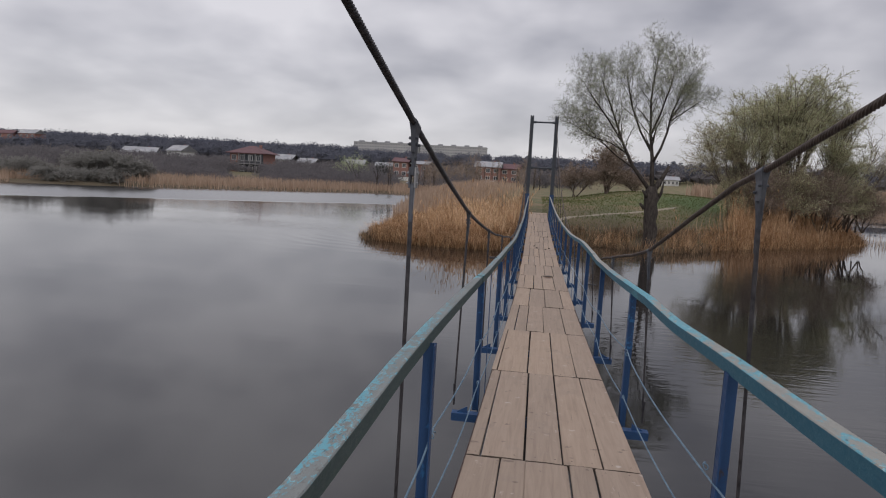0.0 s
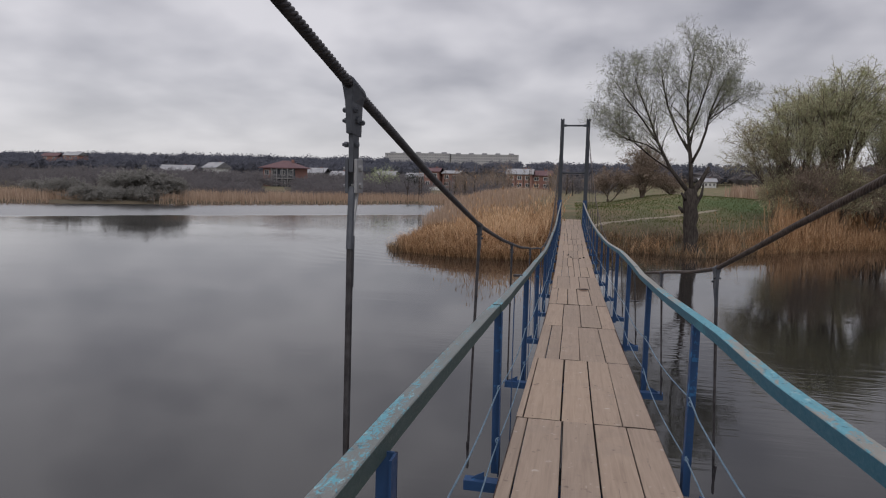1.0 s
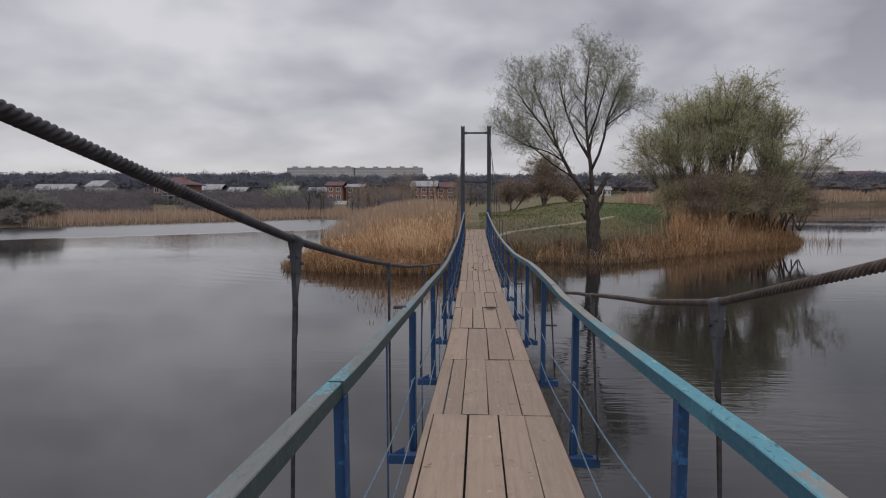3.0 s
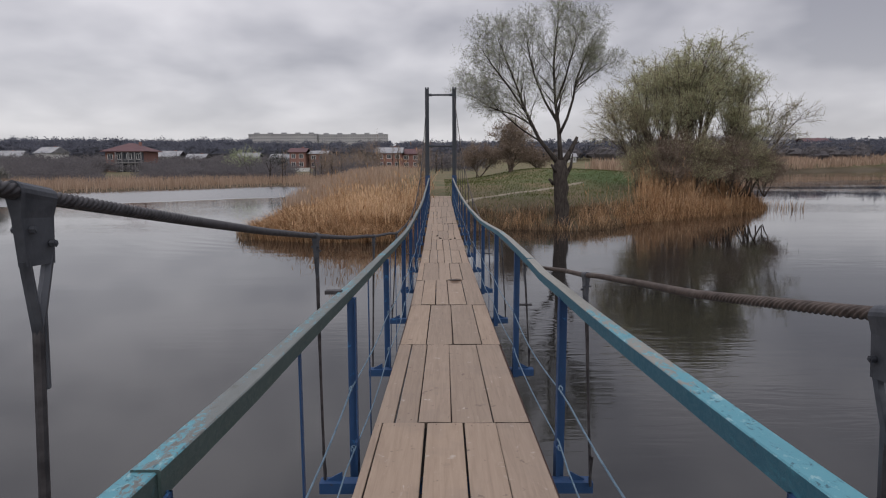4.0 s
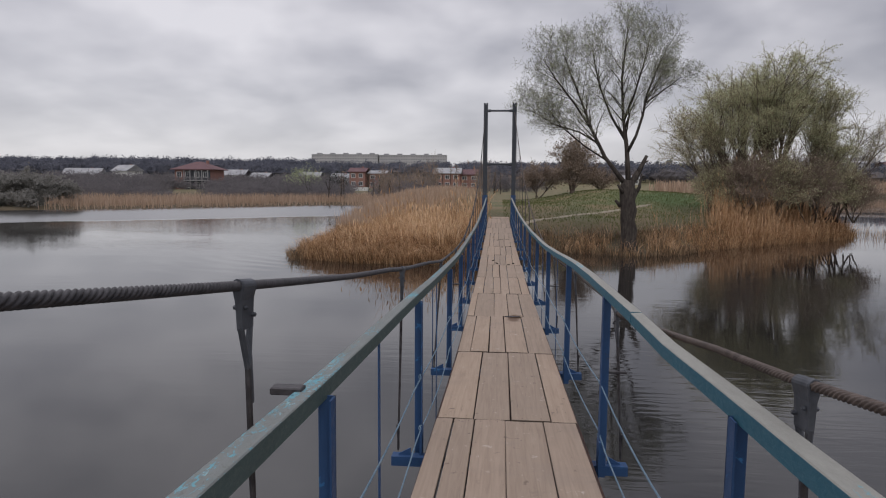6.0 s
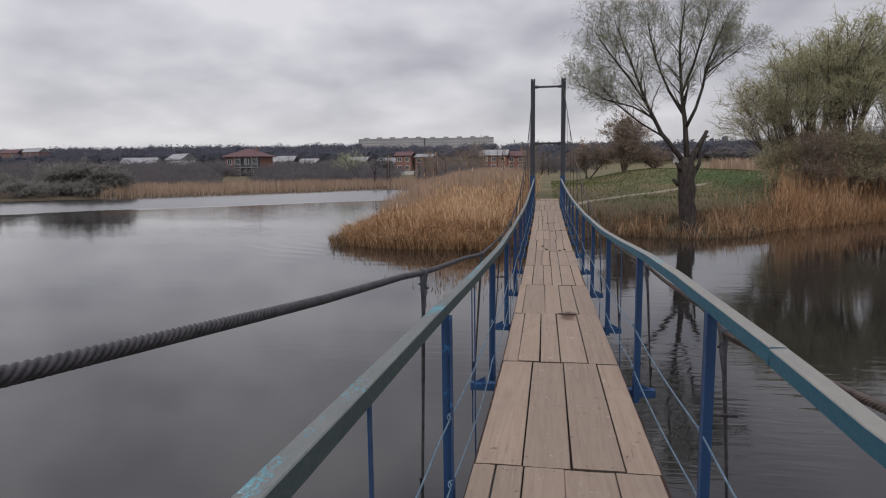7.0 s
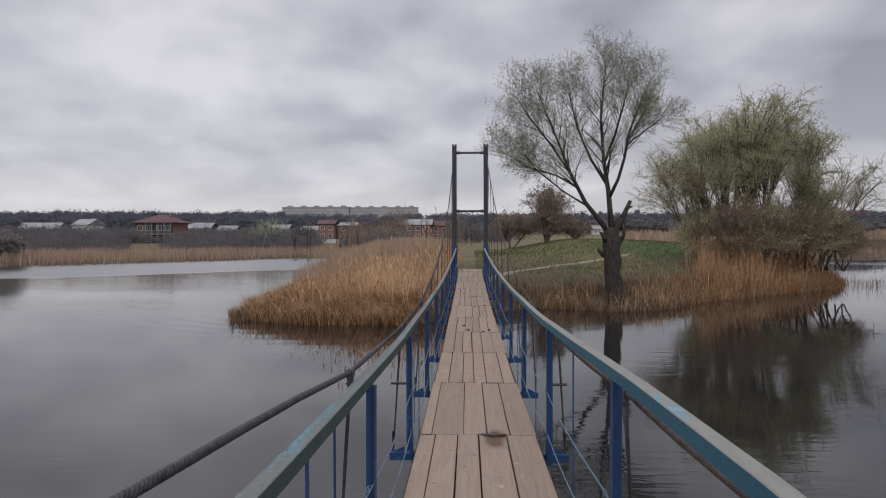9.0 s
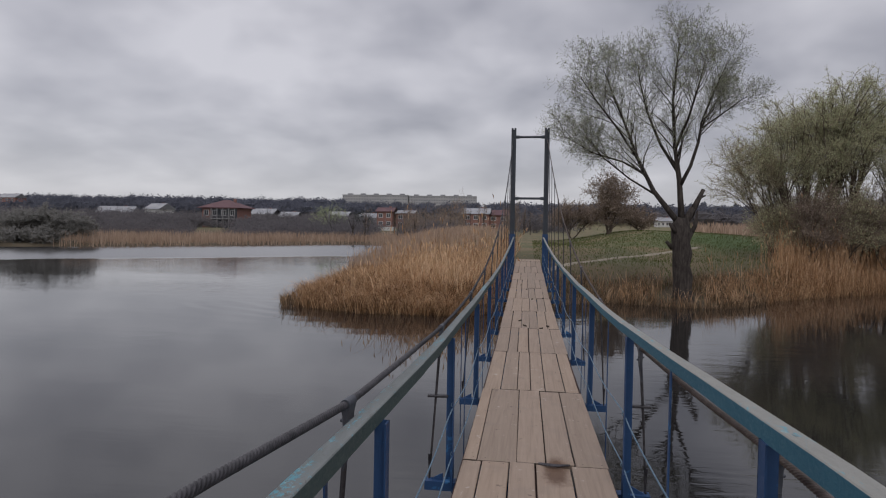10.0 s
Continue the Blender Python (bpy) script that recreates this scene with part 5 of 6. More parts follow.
def lobed_tree(name, label, base, lobes, seed, bark, twig_mat, leaf_mat, boughs=20, twigs=15, leaves=12, leaf_size=0.05, stem=0.11, twig_len=0.9, droop=0.5, category="tree", shell=0.72, low=0.4, lift=0.62):
    """Stems that rise from one stool, each to the middle of a billow of boughs, drooping twigs and leaves."""
    g = random.Random(seed)
    trunk, twig, spots = Build(), Build(), []

    def ball():
        v = Vector((g.gauss(0, 1), g.gauss(0, 1), g.gauss(0, 1)))
        return v.normalized()

    for lx, ly, lz, rx, rz in lobes:
        c = Vector((lx - base[0], ly - base[1], lz - base[2]))
        a = Vector((g.gauss(0, 0.28), g.gauss(0, 0.2), -0.4))
        r0 = stem * g.uniform(0.75, 1.2)
        bend = Vector((g.gauss(0, 0.22), g.gauss(0, 0.22), 0))
        line = []
        for k in range(8):
            t = k / 7
            line.append(Vector((a.x + (c.x - a.x) * t ** 1.35, a.y + (c.y - a.y) * t ** 1.35, a.z + (c.z - a.z) * t ** 0.9)) + bend * math.sin(math.pi * t) + Vector((g.gauss(0, 0.04), g.gauss(0, 0.04), 0)))
        radii = [r0 * (1 - 0.8 * k / 7) for k in range(8)]
        trunk.tube(line, radii, 7)
        for _ in range(boughs):
            t = g.uniform(low, 1.0) * 7
            k = min(int(t), 6)
            p = line[k].lerp(line[k + 1], t - k)
            d = ball()
            d.z = abs(d.z) if g.random() < lift else d.z * 0.55
            # the outer end lies on an uneven shell
            u = g.uniform(shell, 1.0) * (0.9 + 0.16 * math.sin(5 * d.x + lx) * math.cos(4 * d.y + lz))
            end = c + Vector((d.x * rx, d.y * rx, d.z * rz)) * u
            span = (end - p).length
            m1 = p.lerp(end, 0.35) + Vector((g.gauss(0, 0.06), g.gauss(0, 0.06), 0.13)) * span
            m2 = p.lerp(end, 0.72) + Vector((g.gauss(0, 0.05), g.gauss(0, 0.05), 0.1)) * span
            q = [p, m1, m2, end]
            rb = radii[k] * 0.45
            trunk.tube(q, [rb, rb * 0.7, rb * 0.45, 0.006], 4, False)
            for _ in range(twigs):
                t = (1 - (1 - g.uniform(0.0, 1.0)) * 0.75) * 3
                k2 = min(int(t), 2)
                o = q[k2].lerp(q[k2 + 1], t - k2)
                ax = (q[k2 + 1] - q[k2]).normalized()
                way = (ax * 0.55 + ball() * 0.75 + Vector((0, 0, 0.15))).normalized()
                L = twig_len * g.uniform(0.45, 1.1)
                o2 = o + way * L * 0.5
                way = (way + Vector((0, 0, -droop * g.uniform(0.3, 1.2)))).normalized()
                o3 = o2 + way * L * 0.5
                twig.tube([o, o2, o3], [0.009, 0.006, 0.003], 3, False)
                for _ in range(leaves):
                    f = g.uniform(0.1, 1.0) * 2
                    w = o.lerp(o2, f) if f < 1 else o2.lerp(o3, f - 1)
                    spots.append((w.x, w.y, w.z))
    t = new(name)
    tagged(t, label, category)
    t.location = base
    part("trunk", trunk.mesh("trunk", M[bark], True), None, t)
    part("twig_mass", twig.mesh("twig_mass", M[twig_mat], False), None, t)["kind"] = "stuff"
    if spots:
        n = len(spots)
        h = np.random.default_rng(seed)
        c = np.array(spots) + h.normal(0, 0.05, (n, 3))
        a = h.normal(0, 1, (n, 3)) + np.array([0, 0, -0.6])
        a /= np.linalg.norm(a, axis=1)[:, None]
        b = np.cross(a, h.normal(0, 1, (n, 3)))
        b /= np.linalg.norm(b, axis=1)[:, None]
        z = leaf_size * h.uniform(0.6, 1.3, n)[:, None]
        part("crown", from_arrays("crown", np.stack([c - a * z, c + b * z * 0.35, c + a * z, c - b * z * 0.35], 1).reshape(-1, 3), np.arange(n * 4).reshape(n, 4), M[leaf_mat]), None, t)
    return t


WL = "bushy many-stemmed willow with fresh yellow-green leaves behind the reeds"
WILLOWS = [
    lobed_tree("willow_tree", "tall domed willow with fresh yellow-green leaves behind the reeds", (16.3, 46.6, 0.1), [(16.9, 46.5, 8.75, 2.5, 2.42), (15.2, 46, 7.75, 2.3, 2.21), (18.4, 46.8, 7.75, 2.1, 2.10), (16.4, 47.6, 6.75, 2.9, 2.31),
               (16.6, 45.4, 5.90, 2.4, 2.10)], 11, "stem", "shoot", "leaf_deep", boughs=44, twigs=20, leaves=14, leaf_size=0.04, stem=0.11, twig_len=0.75, droop=0.35, shell=0.4, low=0.28, lift=0.42),
    lobed_tree("willow_tree", WL, (13.6, 45.8, 0.1), [(12.9, 45.8, 6.85, 2.1, 2.10), (14.3, 46, 7.25, 2.1, 2.21), (11.6, 45.6, 5.60, 1.9, 1.78), (12.3, 46.6, 4.80, 2.1, 1.78), (14.2, 45.2, 5.10, 1.9, 1.78)],
               12, "stem", "shoot", "leaf_deep", boughs=38, twigs=19, leaves=12, leaf_size=0.038, stem=0.08, twig_len=0.75, droop=0.3, shell=0.4, low=0.25, lift=0.4),
    lobed_tree("willow_tree", WL, (18.7, 46.4, 0.0), [(20.2, 46.2, 3.6, 1.7, 1.6), (19.8, 46.4, 6.85, 1.7, 1.89), (18.8, 46.9, 6.10, 2, 1.99), (19, 45.6, 4.80, 1.7, 1.58)], 13, "stem", "shoot", "leaf_deep", boughs=38, twigs=19, leaves=12, leaf_size=0.038, stem=0.08, twig_len=0.75, droop=0.3, shell=0.4, low=0.25, lift=0.4),
    lobed_tree("willow_tree", WL, (15.8, 49.2, 0.3), [(14.6, 49, 7.35, 2.2, 2.10), (17.6, 49.3, 7.45, 2.2, 2.10)], 14, "stem", "shoot", "leaf_deep", boughs=32, twigs=18, leaves=12, leaf_size=0.038, stem=0.08, twig_len=0.75, droop=0.3, shell=0.4, low=0.25, lift=0.4),
    lobed_tree("willow_tree", "low sparse willow leaning out over the water", (19.9, 46.6, 0.0), [(21.6, 46.4, 5.30, 2, 1.68), (23.3, 46.2, 4.90, 1.5, 1.37), (21.6, 46, 4.00, 1.8, 1.26), (22.7, 46.6, 3.50, 1.5, 0.84)],
               15, "stem", "shoot", "leaf_deep", boughs=13, twigs=11, leaves=4, leaf_size=0.035, stem=0.07),
    lobed_tree("willow_tree", "low bare-branched willow beside the lawn", (12.9, 45.2, 0.1), [(10.3, 45.1, 5.20, 1.6, 1.58), (11.6, 45, 4.30, 1.7, 1.47), (10.2, 45.4, 3.60, 1.4, 1.05)], 16, "stem", "shoot", "leaf_deep",
               boughs=24, twigs=18, leaves=5, leaf_size=0.035, stem=0.045),
]
for k, (x, y, w, h) in enumerate(((12.6, 44.8, 1.3, 3.1), (14.2, 44.4, 1.6, 3.7), (16.2, 44.6, 1.8, 3.9), (18.0, 44.9, 1.6, 3.5), (19.6, 45.4, 1.7, 3.4), (20.9, 46.0, 1.4, 2.8), (15.4, 46.0, 1.9, 4.6), (17.6, 46.2, 1.8, 4.2), (13.6, 46.4, 1.7, 4.2))):
    WILLOWS.append(lobed_tree("willow_tree", "brown budding willow scrub under the taller willows", (x, y, 0.0), [(x - 0.6 * w, y, h * 0.52, w * 0.85, h * 0.45), (x + 0.6 * w, y + 0.2, h * 0.5, w * 0.85, h * 0.45),
                              (x, y - 0.2, h * 0.68, w * 0.8, h * 0.42), (x, y - 0.5, h * 0.28, w * 1.2, h * 0.3)], 30 + k, "stem", "brown_twig" if k % 2 else "shoot", "brown_twig" if k % 2 else "leaf_deep", boughs=21, twigs=15, leaves=4, leaf_size=0.045, stem=0.045,
                              droop=0.0, shell=0.3))
for o in WILLOWS:
    o["group"] = "willows on the bank"

lobed_tree("thicket_bush", "rounded bare brown thicket bush on the mound", (5.5, 58.0, 0.5), [(5.2, 58.0, 4.0, 1.7, 2.0), (6.2, 58.2, 3.7, 1.5, 1.9), (5.6, 57.6, 2.7, 1.9, 1.5)], 21, "stem", "brown_twig", "brown_twig",
                boughs=30, twigs=22, leaves=5, leaf_size=0.07, stem=0.12, droop=0.0, category="bush")
lobed_tree("thicket_bush", "low bare brown thicket on the mound", (3.0, 61.0, 0.4), [(1.9, 61.0, 2.1, 1.6, 1.2), (3.2, 61.0, 2.4, 1.6, 1.4), (4.4, 60.6, 2.0, 1.5, 1.1)], 22, "stem", "brown_twig", "brown_twig",
                boughs=24, twigs=18, leaves=5, leaf_size=0.07, stem=0.07, droop=0.0, category="bush")
lobed_tree("thicket_bush", "low bare brown thicket on the mound", (8.2, 63.0, 0.6), [(7.4, 63.0, 2.3, 1.5, 1.2), (8.8, 63.2, 2.1, 1.6, 1.1)], 23, "stem", "brown_twig", "brown_twig",
                boughs=24, twigs=18, leaves=5, leaf_size=0.07, stem=0.07, droop=0.0, category="bush")


def leafy(n, centre, radii, size, g, hollow=0.4, upright=0.0, thick=0.6):
    """Small random flakes filling an uneven ellipsoid: foliage seen from far off."""
    u = g.normal(0, 1, (n, 3))
    u /= np.linalg.norm(u, axis=1)[:, None]
    r = (hollow + (1 - hollow) * g.random(n)) ** 0.7
    lump = 1 + 0.22 * np.sin(3 * u[:, 0] + centre[0]) * np.cos(4 * u[:, 1] + centre[1]) + 0.15 * np.sin(7 * u[:, 2] + 5 * u[:, 0])
    c = np.array(centre) + u * np.array(radii) * (r * lump)[:, None]
    a = g.normal(0, 1, (n, 3)) + upright * (u * np.array([0.8, 0.8, 0.0]) + np.array([0, 0, 1.0]))
    a /= np.linalg.norm(a, axis=1)[:, None]
    b = np.cross(a, g.normal(0, 1, (n, 3)))
    b /= np.linalg.norm(b, axis=1)[:, None]
    s = size * g.uniform(0.5, 1.4, n)[:, None]
    return np.stack([c - a * s, c + b * s * thick, c + a * s], 1)


def heart(centre, radii, g):
    """The lumpy dense middle of a far tree."""
    n, m = 7, 4
    vs = []
    for j in range(1, m):
        ph = math.pi * j / m
        for i in range(n):
            th = 2 * math.pi * (i + 0.5 * (j % 2)) / n
            k = g.uniform(0.7, 1.15)
            vs.append((math.sin(ph) * math.cos(th) * k, math.sin(ph) * math.sin(th) * k, math.cos(ph) * k))
    vs += [(0, 0, g.uniform(0.8, 1.1)), (0, 0, -1)]
    V = np.array(vs) * np.array(radii) + np.array(centre)
    F = []
    for j in range(m - 2):
        for i in range(n):
            a_, b_ = j * n + i, j * n + (i + 1) % n
            F += [(a_, a_ + n, b_), (b_, a_ + n, b_ + n)]
    t_, bt = (m - 1) * n, (m - 1) * n + 1
    F += [(t_, i, (i + 1) % n) for i in range(n)] + [(bt, (m - 2) * n + (i + 1) % n, (m - 2) * n + i) for i in range(n)]
    return V[np.array(F)]


def woods(name, label, places, mat, size, per, g, category="woods", solid=0.8, thick=0.3, upright=1.6, close=1.0, hollow=0.3):
    T = [leafy(per, (x, y, float(z) + h * 0.52), (w * close, w * close, h * 0.5 * close), size, g, hollow, upright, thick) for x, y, z, w, h in places]
    T += [] if not solid else [heart((x, y, float(z) + h * 0.47), (w * solid, w * solid, h * 0.5 * solid), g) for x, y, z, w, h in places]
    T = np.concatenate(T).reshape(-1, 3)
    ob = new(name, from_arrays(name, T, np.arange(len(T)).reshape(-1, 3), M[mat]))
    return tagged(ob, label, category, kind="stuff")


gw = np.random.default_rng(9)


def belt(n, d0, d1, s0, s1, w0, w1, h0, h1):
    """Places between two distances and two bearings (as x over y)."""
    dd = gw.uniform(d0, d1, n)
    xs = gw.uniform(s0, s1, n) * dd
    zs = ground_height(xs, dd)
    ok = (land_distance(xs, dd) > 6) & ~((dd < 152) & (np.abs(xs / dd + 0.485) < 0.033)) & ~((dd < 192) & (((xs / dd > -0.24) & (xs / dd < -0.185)) | ((xs / dd > -0.1) & (xs / dd < -0.035))))
    return [(a, b, c, gw.uniform(w0, w1), gw.uniform(h0, h1)) for a, b, c, k in zip(xs, dd, zs, ok) if k]


# woods and pines on the slope carry their haze in the base colour
woods("far_woods", "bare woods covering the far slope, haze in their blue-grey colour", belt(1350, 270, 640, -1.2, 0.8, 3.5, 7, 6, 10) + belt(900, 380, 640, -1.05, -0.3, 3.5, 7, 8, 12.5), "wood_far", 0.7, 230, gw, solid=0.7, thick=0.75, upright=0.0, close=0.85, hollow=0.5)
woods("far_pines", "pines on the far ridge, paled in colour by haze", belt(60, 560, 640, -1.0, 0.6, 2.5, 4, 10, 14), "pine_far", 0.7, 80, gw, close=0.9)
woods("shrub_belt", "grey-brown bare shrubs between reeds and houses", belt(620, 118, 250, -0.9, 0.05, 2.0, 4.0, 2.0, 4.2), "shrub", 0.45, 300, gw, "shrubs", 0, 0.3, 0.8)
woods("shrub_belt", "grey-brown bare shrubs along the distant shore", belt(260, 250, 420, 0.1, 0.85, 3, 7, 4, 8), "shrub", 1.0, 110, gw, "shrubs", 0.7, 0.25)

woods("shrub_belt", "dark bare shrubs close behind the far reeds", [(x, y, z, w, h * (0.62 if abs(x / y + 0.485) < 0.045 else 1.0)) for x, y, z, w, h in belt(330, 92, 132, -0.8, -0.12, 1.4, 2.8, 1.7, 3.0)], "shrub", 0.32, 260, gw, "shrubs", 0, 0.3, 0.8)
woods("shrub_belt", "low bare shrubs in front of the villa", [(-78 + 2.0 * i, 139 + gw.uniform(-3, 3), float(ground_height(-78 + 2.0 * i, 139)), gw.uniform(1.0, 1.8), gw.uniform(1.2, 2.2)) for i in range(9)], "shrub", 0.32, 260, gw, "shrubs", 0, 0.3, 0.8)
woods("shrub_belt", "grey-brown bare shrubs behind the shore bushes", belt(170, 88, 170, -1.2, -0.78, 1.8, 3.4, 2.2, 4.0), "shrub", 0.36, 260, gw, "shrubs", 0, 0.3, 0.8)


def far_bush(x, y, w, h, mat, label, name="bush", size=0.26, per=4200, trunk=0.0):
    z = float(ground_height(x, y))
    T = leafy(per, (0, 0, h * 0.5 + trunk), (w / 2, w / 2, h * 0.5), size, gw, 0.25, 0.0 if per > 4000 else 1.3, 0.45 if per > 4000 else 0.3)
    T = T.reshape(-1, 3)
    t = new(name)
    t.location = (x, y, z)
    tagged(t, label, "tree" if trunk else "bush")
    part("crown", from_arrays("crown", T, np.arange(len(T)).reshape(-1, 3), M[mat]), None, t)
    b = Build()
    g = random.Random(int(abs(x) * 10))
    b.tube([(0, 0, -0.3), (0.05, 0, trunk + h * 0.3), (0.1, 0.05, trunk + h * 0.7)], [0.12 + 0.02 * h, 0.1, 0.04], 6)
    for i in range(5):
        a = i * 1.3
        b.tube([(0, 0, trunk + h * 0.1), (w * 0.25 * math.cos(a), w * 0.25 * math.sin(a), trunk + h * (0.5 + 0.08 * i))], [0.07, 0.02], 5)
    part("trunk", b, M["bark"], t)
    return t


zb = float(ground_height(-55.0, 75.0))
lobed_tree("bush", "big rounded grey-brown budding bush on the opposite shore", (-55.5, 75.0, zb), [(-60.2, 75.0, zb + 1.7, 2.9, 2.1), (-57.6, 74.6, zb + 2.2, 3.0, 2.5), (-55.0, 74.8, zb + 2.3, 3.0, 2.5), (-52.6, 75.2, zb + 1.9, 2.7, 2.2),
           (-50.4, 75.6, zb + 1.5, 2.2, 2.0), (-56.4, 70.6, zb + 0.5, 3.0, 1.5), (-53.0, 72.2, zb + 0.5, 2.9, 1.4), (-59.6, 69.2, zb + 0.5, 2.6, 1.4)], 41, "stem", "bush", "bush", boughs=40, twigs=18, leaves=10, leaf_size=0.11,
           stem=0.05, twig_len=0.8, droop=0.1, category="bush", shell=0.5)
lobed_tree("bush", "low rounded grey-brown bush on the opposite shore", (-64.0, 71.5, zb), [(-65.6, 71.5, zb + 1.3, 2.6, 1.8), (-63.2, 71.4, zb + 1.4, 2.6, 1.9), (-68.4, 72.0, zb + 1.2, 2.6, 1.8)],
           42, "stem", "bush", "bush", boughs=36, twigs=16, leaves=8, leaf_size=0.1, stem=0.05, twig_len=0.8, droop=0.1, category="bush", shell=0.5)
far_bush(-38.8, 128, 7.5, 5.0, "leaf", "small tree with pale green spring leaves near the reeds", "tree", 0.22, 1500, 1.2)
far_bush(-32.3, 128, 4.5, 5.0, "pine", "dark evergreen shrub near the houses", "tree", 0.25, 900, 0.4)
far_bush(-26.5, 101, 2.6, 2.6, "shrub", "small bare tree on the opposite shore", "tree", 0.1, 260, 1.4)
far_bush(-33, 112, 3.0, 3.2, "shrub", "small bare tree among the far reeds", "tree", 0.12, 400, 0.6)
far_bush(-36.5, 113, 3.0, 2.8, "shrub", "small bare tree among the far reeds", "tree", 0.12, 400, 0.5)

woods("sapling_thicket", "thin bare brown saplings in front of the brick houses", belt(80, 96, 140, -0.2, -0.02, 0.7, 1.6, 4.0, 6.2), "brown_twig", 0.6, 150, gw, "shrubs", 0, 0.05)
# birch-like saplings in front of the brick houses
sap = None
for i in range(26):
    x, y = -25 + 1.0 * i + gw.uniform(-0.6, 0.6), 108 + gw.uniform(-8, 14)
    hgt = gw.uniform(3.4, 5.2)
    line = [(0, 0, -0.3), (0.1, 0, hgt * 0.35), (0.05, 0.1, hgt * 0.7), (0.2, 0, hgt)]
    if i < 4:
        sap = tree_thing("sapling", "slender bare sapling beyond the reeds", [(line, [0.08, 0.06, 0.045, 0.015])], 50 + i, twig_mat="brown_twig", levels=1, step=0.35, length=1.3, spread_=0.45,
                         up_pull=0.5, leaves=2, leaf_size=0.09, leaf_mat="brown_twig", thin=2.0, at=pose(x, y, float(ground_height(x, y))))
        sap["group"] = "saplings"
        sap0 = sap
    else:
        copy_thing(sap0, pose(x, y, float(ground_height(x, y)), 0, 0, 47 * i) @ Matrix.Scale(hgt / 4.6, 4))


# ---------------------------------------------------------------- houses
def window_on(parent, x, y, z, w, h, frame_mat="white"):
    """A window facing the lake, set in the wall at y."""
    fr = Build()
    t = 0.12
    for cx_, cz_, sx_, sz_ in ((x - w / 2, z, t, h + t), (x + w / 2, z, t, h + t), (x, z - h / 2, w, t), (x, z + h / 2, w, t), (x, z, t * 0.6, h)):
        fr.box((cx_, y - 0.06, cz_), (sx_, 0.14, sz_))
    f = part("window", fr, M[frame_mat], parent)
    gl = Build()
    gl.box((x, y - 0.03, z), (w - 0.02, 0.06, h - 0.02))
    part("pane", gl, M["glass"], f)


def house(x, y, w, d, wall_h, roof_h, wall, roof, label, hip=False, storeys=1, bays=3, eave=0.5, base=0.0, turn=0.0):
    h = new("house")
    h.location = (x, y, float(ground_height(x, y)) + base)
    h.rotation_euler = (0, 0, radians(turn))
    tagged(h, label, "house")
    b = Build()
    b.box((0, 0, wall_h / 2 - 0.5), (w, d, wall_h + 1.0))
    part("wall", b, M[wall], h)
    r = Build()
    e, t = eave, 0.14
    X, Y = w / 2 + e, d / 2 + e
    rx = max(X - Y, 0.2) if hip else X
    for o in (0, 1):
        z0, z1 = wall_h + o * t, wall_h + roof_h + o * t
        r.v += [(-X, -Y, z0), (X, -Y, z0), (X, Y, z0), (-X, Y, z0), (-rx, 0, z1), (rx, 0, z1)]
    top = [(6, 7, 11, 10), (7, 8, 11), (8, 9, 10, 11), (9, 6, 10)]
    r.f += top + [tuple(v - 6 for v in q)[::-1] for q in top] + [(0, 1, 7, 6), (1, 2, 8, 7), (2, 3, 9, 8), (3, 0, 6, 9)]
    part("roof", r, M[roof], h)
    ch = Build()
    ch.box((w * 0.22, 0.3, wall_h + roof_h * 0.9), (0.6, 0.6, 1.2))
    part("chimney", ch, M["brick"], h)
    for s in range(storeys):
        for k in range(bays):
            window_on(h, -w / 2 + w * (k + 0.5) / bays, -d / 2, wall_h * (s + 0.55) / storeys, min(1.4, w / bays * 0.5), min(1.5, wall_h / storeys * 0.5))
    return h


villa = house(-71.2, 150, 9.6, 8, 5.0, 1.9, "brick", "redroof", "two-storey villa with red hipped roof, brick side and white balcony columns", hip=True, storeys=2, bays=4, eave=0.9, base=-0.4)
for k in range(5):
    b = Build()
    b.box((-1.9 + 1.6 * k, -4.8, 2.35), (0.2, 0.2, 5.1), ch=0.03)
    part("column", b, M["muted"], villa)
b = Build()
b.box((1.35, -4.5, 2.45), (6.9, 1.0, 0.25), ch=0.03)
part("balcony", b, M["muted"], villa)
b = Build()
b.box((1.4, -4.06, 2.45), (6.8, 0.12, 4.8))
part("front_wall", b, M["glass"], villa)
b = Build()
for k in range(24):
    b.box((-1.9 + 0.285 * k, -4.95, 2.9), (0.05, 0.05, 0.8))
b.box((1.35, -4.95, 3.3), (6.8, 0.08, 0.08))
part("balustrade", b, M["muted"], villa)
villa.scale = (0.89, 0.9, 0.97)

house(-157, 232, 12.5, 8, 3.0, 2.4, "white", "slate", "low white house with pale sheet roof among bare trees", base=0.3, turn=14)
house(-145, 240, 8.5, 7, 4.0, 2.3, "white", "slate", "white house with pale sheet roof among bare trees", base=0.7, turn=-20)
house(-355, 380, 11, 8, 6.0, 2.2, "brick", "redroof", "brick house with red gable roof on the far slope", storeys=2, bays=2, base=2.8, turn=10)
house(-337, 380, 14, 8, 6.4, 2.6, "brick", "slate", "brick house with grey gable roof on the far slope", storeys=2, bays=3, base=2.8, turn=-8)
house(-95, 226, 8, 7, 3.4, 2.0, "white", "slate", "small white house with pale sheet roof", base=0.0)
house(-84, 222, 6, 6, 2.6, 1.8, "panel", "slate", "small grey house with pale sheet roof", base=0.0)
house(-68, 228, 7, 6, 2.8, 1.8, "white", "slate", "small white house with pale sheet roof")
house(-56, 224, 6, 6, 2.6, 1.6, "panel", "slate", "small grey house with pale sheet roof")
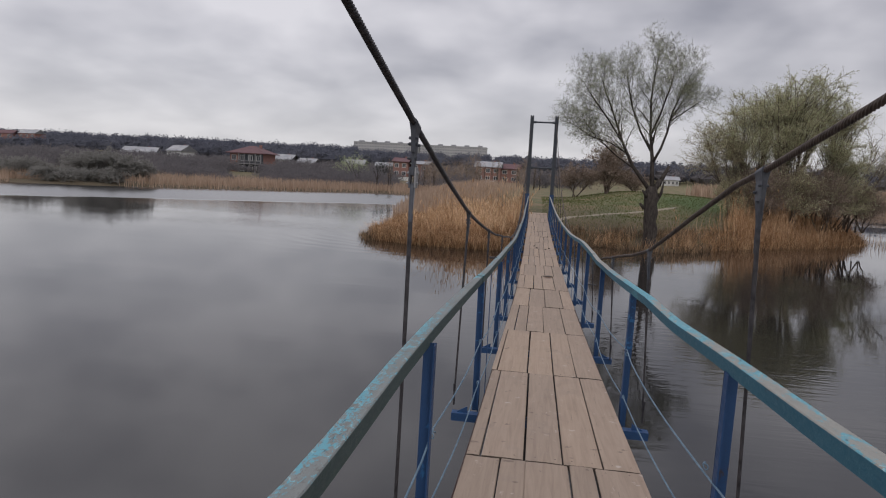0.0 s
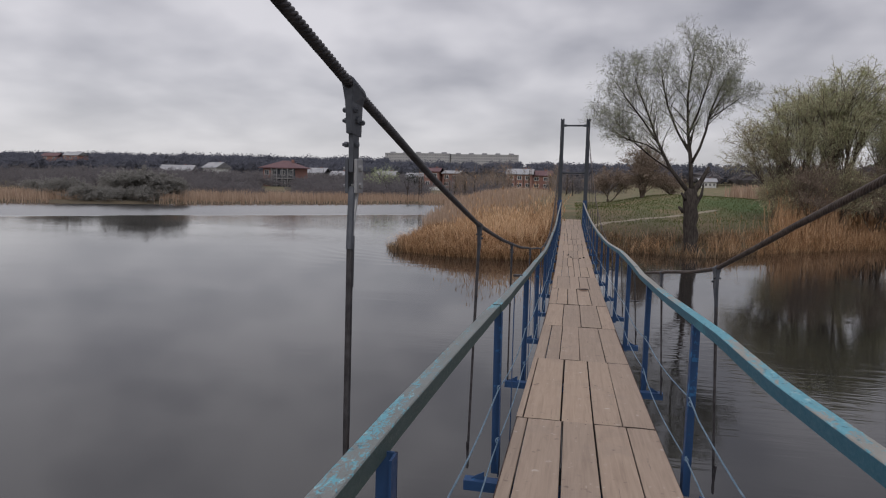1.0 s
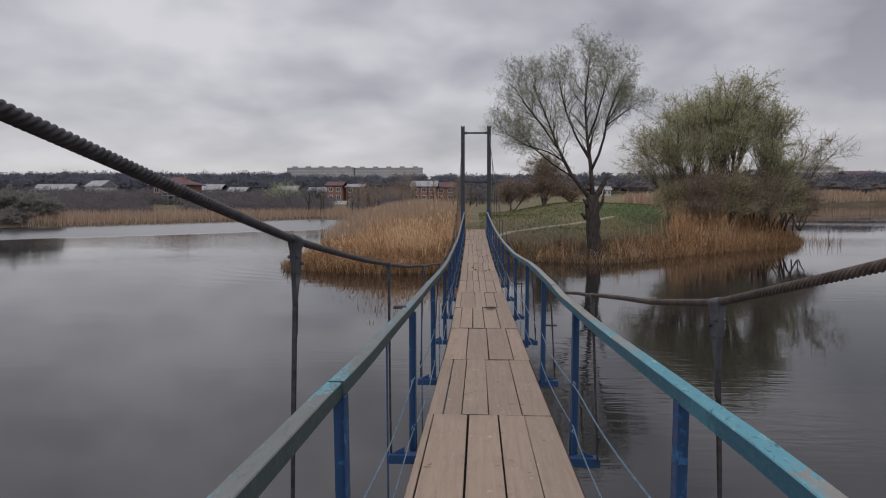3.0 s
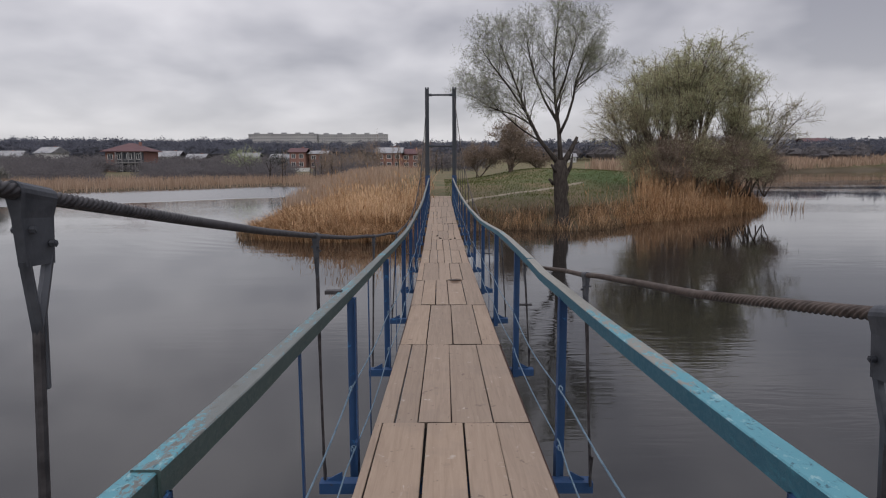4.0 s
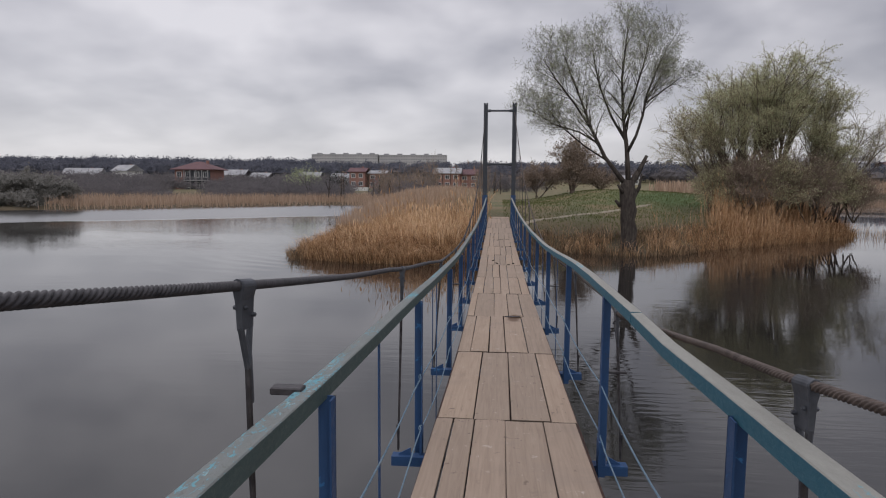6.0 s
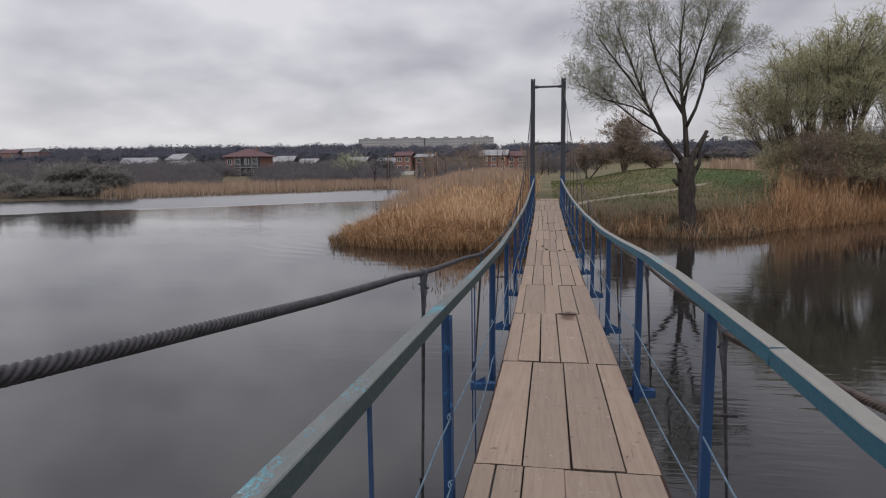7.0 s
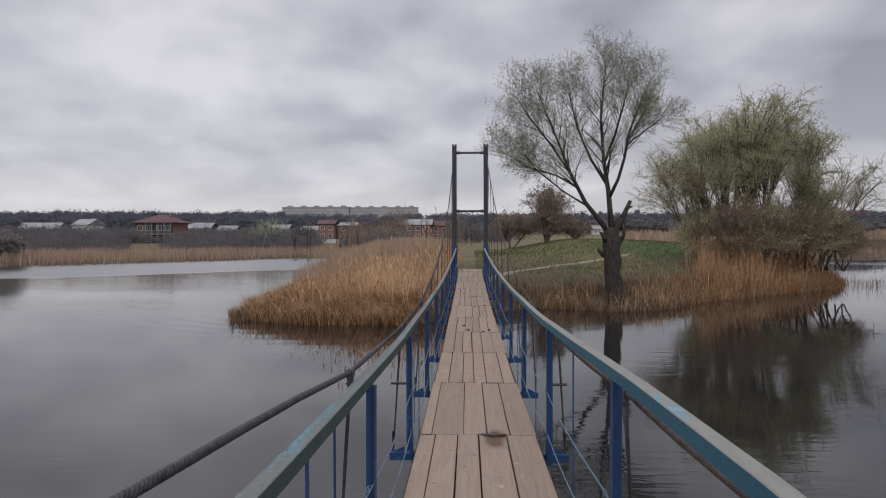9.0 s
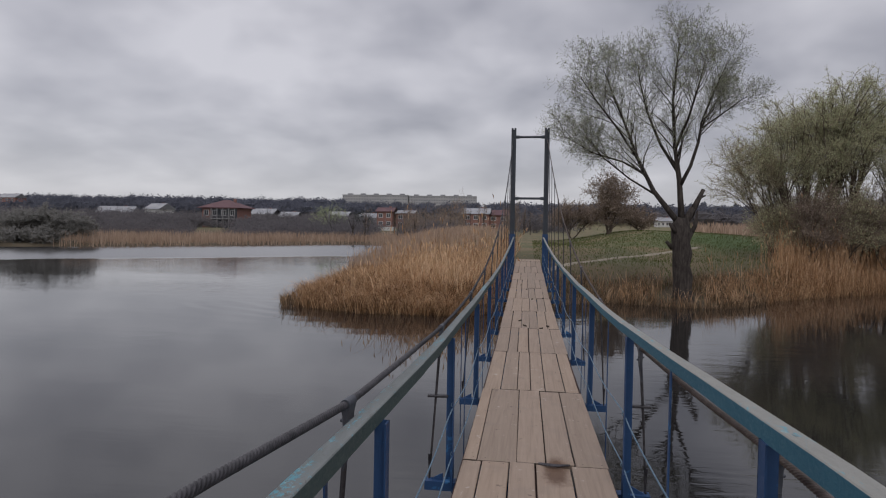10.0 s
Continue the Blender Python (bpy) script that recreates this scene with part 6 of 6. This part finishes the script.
house(-42, 190, 4.5, 6, 4.6, 1.2, "brick", "redroof", "narrow red brick house behind bare saplings", storeys=2, bays=2)
house(-36.5, 192, 5.0, 6, 4.2, 0.9, "brick", "slate", "red brick house with flat pale roof edge", storeys=2, bays=2)
house(-15.5, 188, 7, 7, 4.2, 1.6, "brick", "slate", "red brick house with pale gable roof", storeys=2, bays=3)
house(-9.5, 192, 5.5, 7, 4.0, 1.5, "brick", "redroof", "red brick house with red roof", storeys=2, bays=2)
house(50, 262, 6, 6, 2.2, 1.4, "white", "slate", "small white house beyond the mound", bays=4)
house(120, 330, 16, 10, 7, 1.5, "white", "slate", "white two-storey building on the distant shore", storeys=2, bays=5)
house(150, 345, 14, 10, 9, 1.2, "white", "slate", "white three-storey building on the distant shore", storeys=3, bays=4)
house(176, 350, 18, 10, 8, 1.2, "panel", "slate", "pale building on the distant shore", storeys=2, bays=5)
house(205, 360, 14, 10, 7, 2.0, "white", "redroof", "white building on the distant shore", storeys=2, bays=4)

for x, w in ((-33.5, 7.0), (-12.5, 4.0)):
    b = Build()
    for k in range(int(w / 0.9)):
        b.box((k * 0.9 - w / 2 + 0.45, 0, 0.25), (0.88, 0.12, 1.1), ch=0.02)
    b.box((0, 0, 0.84), (w, 0.2, 0.08))
    f = part("garden_wall", b, M["white"], None)
    f.location = (x, 150, float(ground_height(x, 150)))
    tagged(f, "low pale concrete garden wall beyond the reeds", "wall")


def apartment_block(x0, x1, y, z0, z1, storeys, bays, label):
    """A long panel block: each bay of windows is its own part."""
    blk = new("apartment_block")
    blk.location = ((x0 + x1) / 2, y, z0)
    tagged(blk, label, "apartment building")
    L, H = x1 - x0, z1 - z0
    b = Build()
    b.box((0, 7, H / 2), (L, 13, H))
    part("wall", b, M["panel"], blk)
    r = Build()
    r.box((0, 7, H + 0.25), (L + 0.6, 13.6, 0.5))
    for k in range(5):
        r.box((-L / 2 + L * (k + 0.5) / 5, 7, H + 1.3), (5, 5, 1.7))
    part("roof", r, M["slate"], blk)
    sh = H / storeys
    bw = L / bays
    g = Build()
    for k in range(bays):
        g.box((-L / 2 + bw * (k + 0.5), 0.47, sh * 0.55), (bw * 0.4, 0.1, sh * 0.42))
    gm = fix_normals(g.mesh("window_row", M["haze_glass"]))
    for s in range(storeys):
        o = part("window_row", gm, None, blk)
        o.location = (0, 0, s * sh)
        o["kind"] = "stuff"
    return blk


apartment_block(-213, -138, 702, 10, 34.6, 8, 40, "long pale concrete apartment block on the ridge")
apartment_block(-137, -62, 704, 10, 34.0, 8, 40, "long pale concrete apartment block on the ridge")
apartment_block(330, 395, 720, 10, 33, 8, 24, "pale concrete apartment block far off")
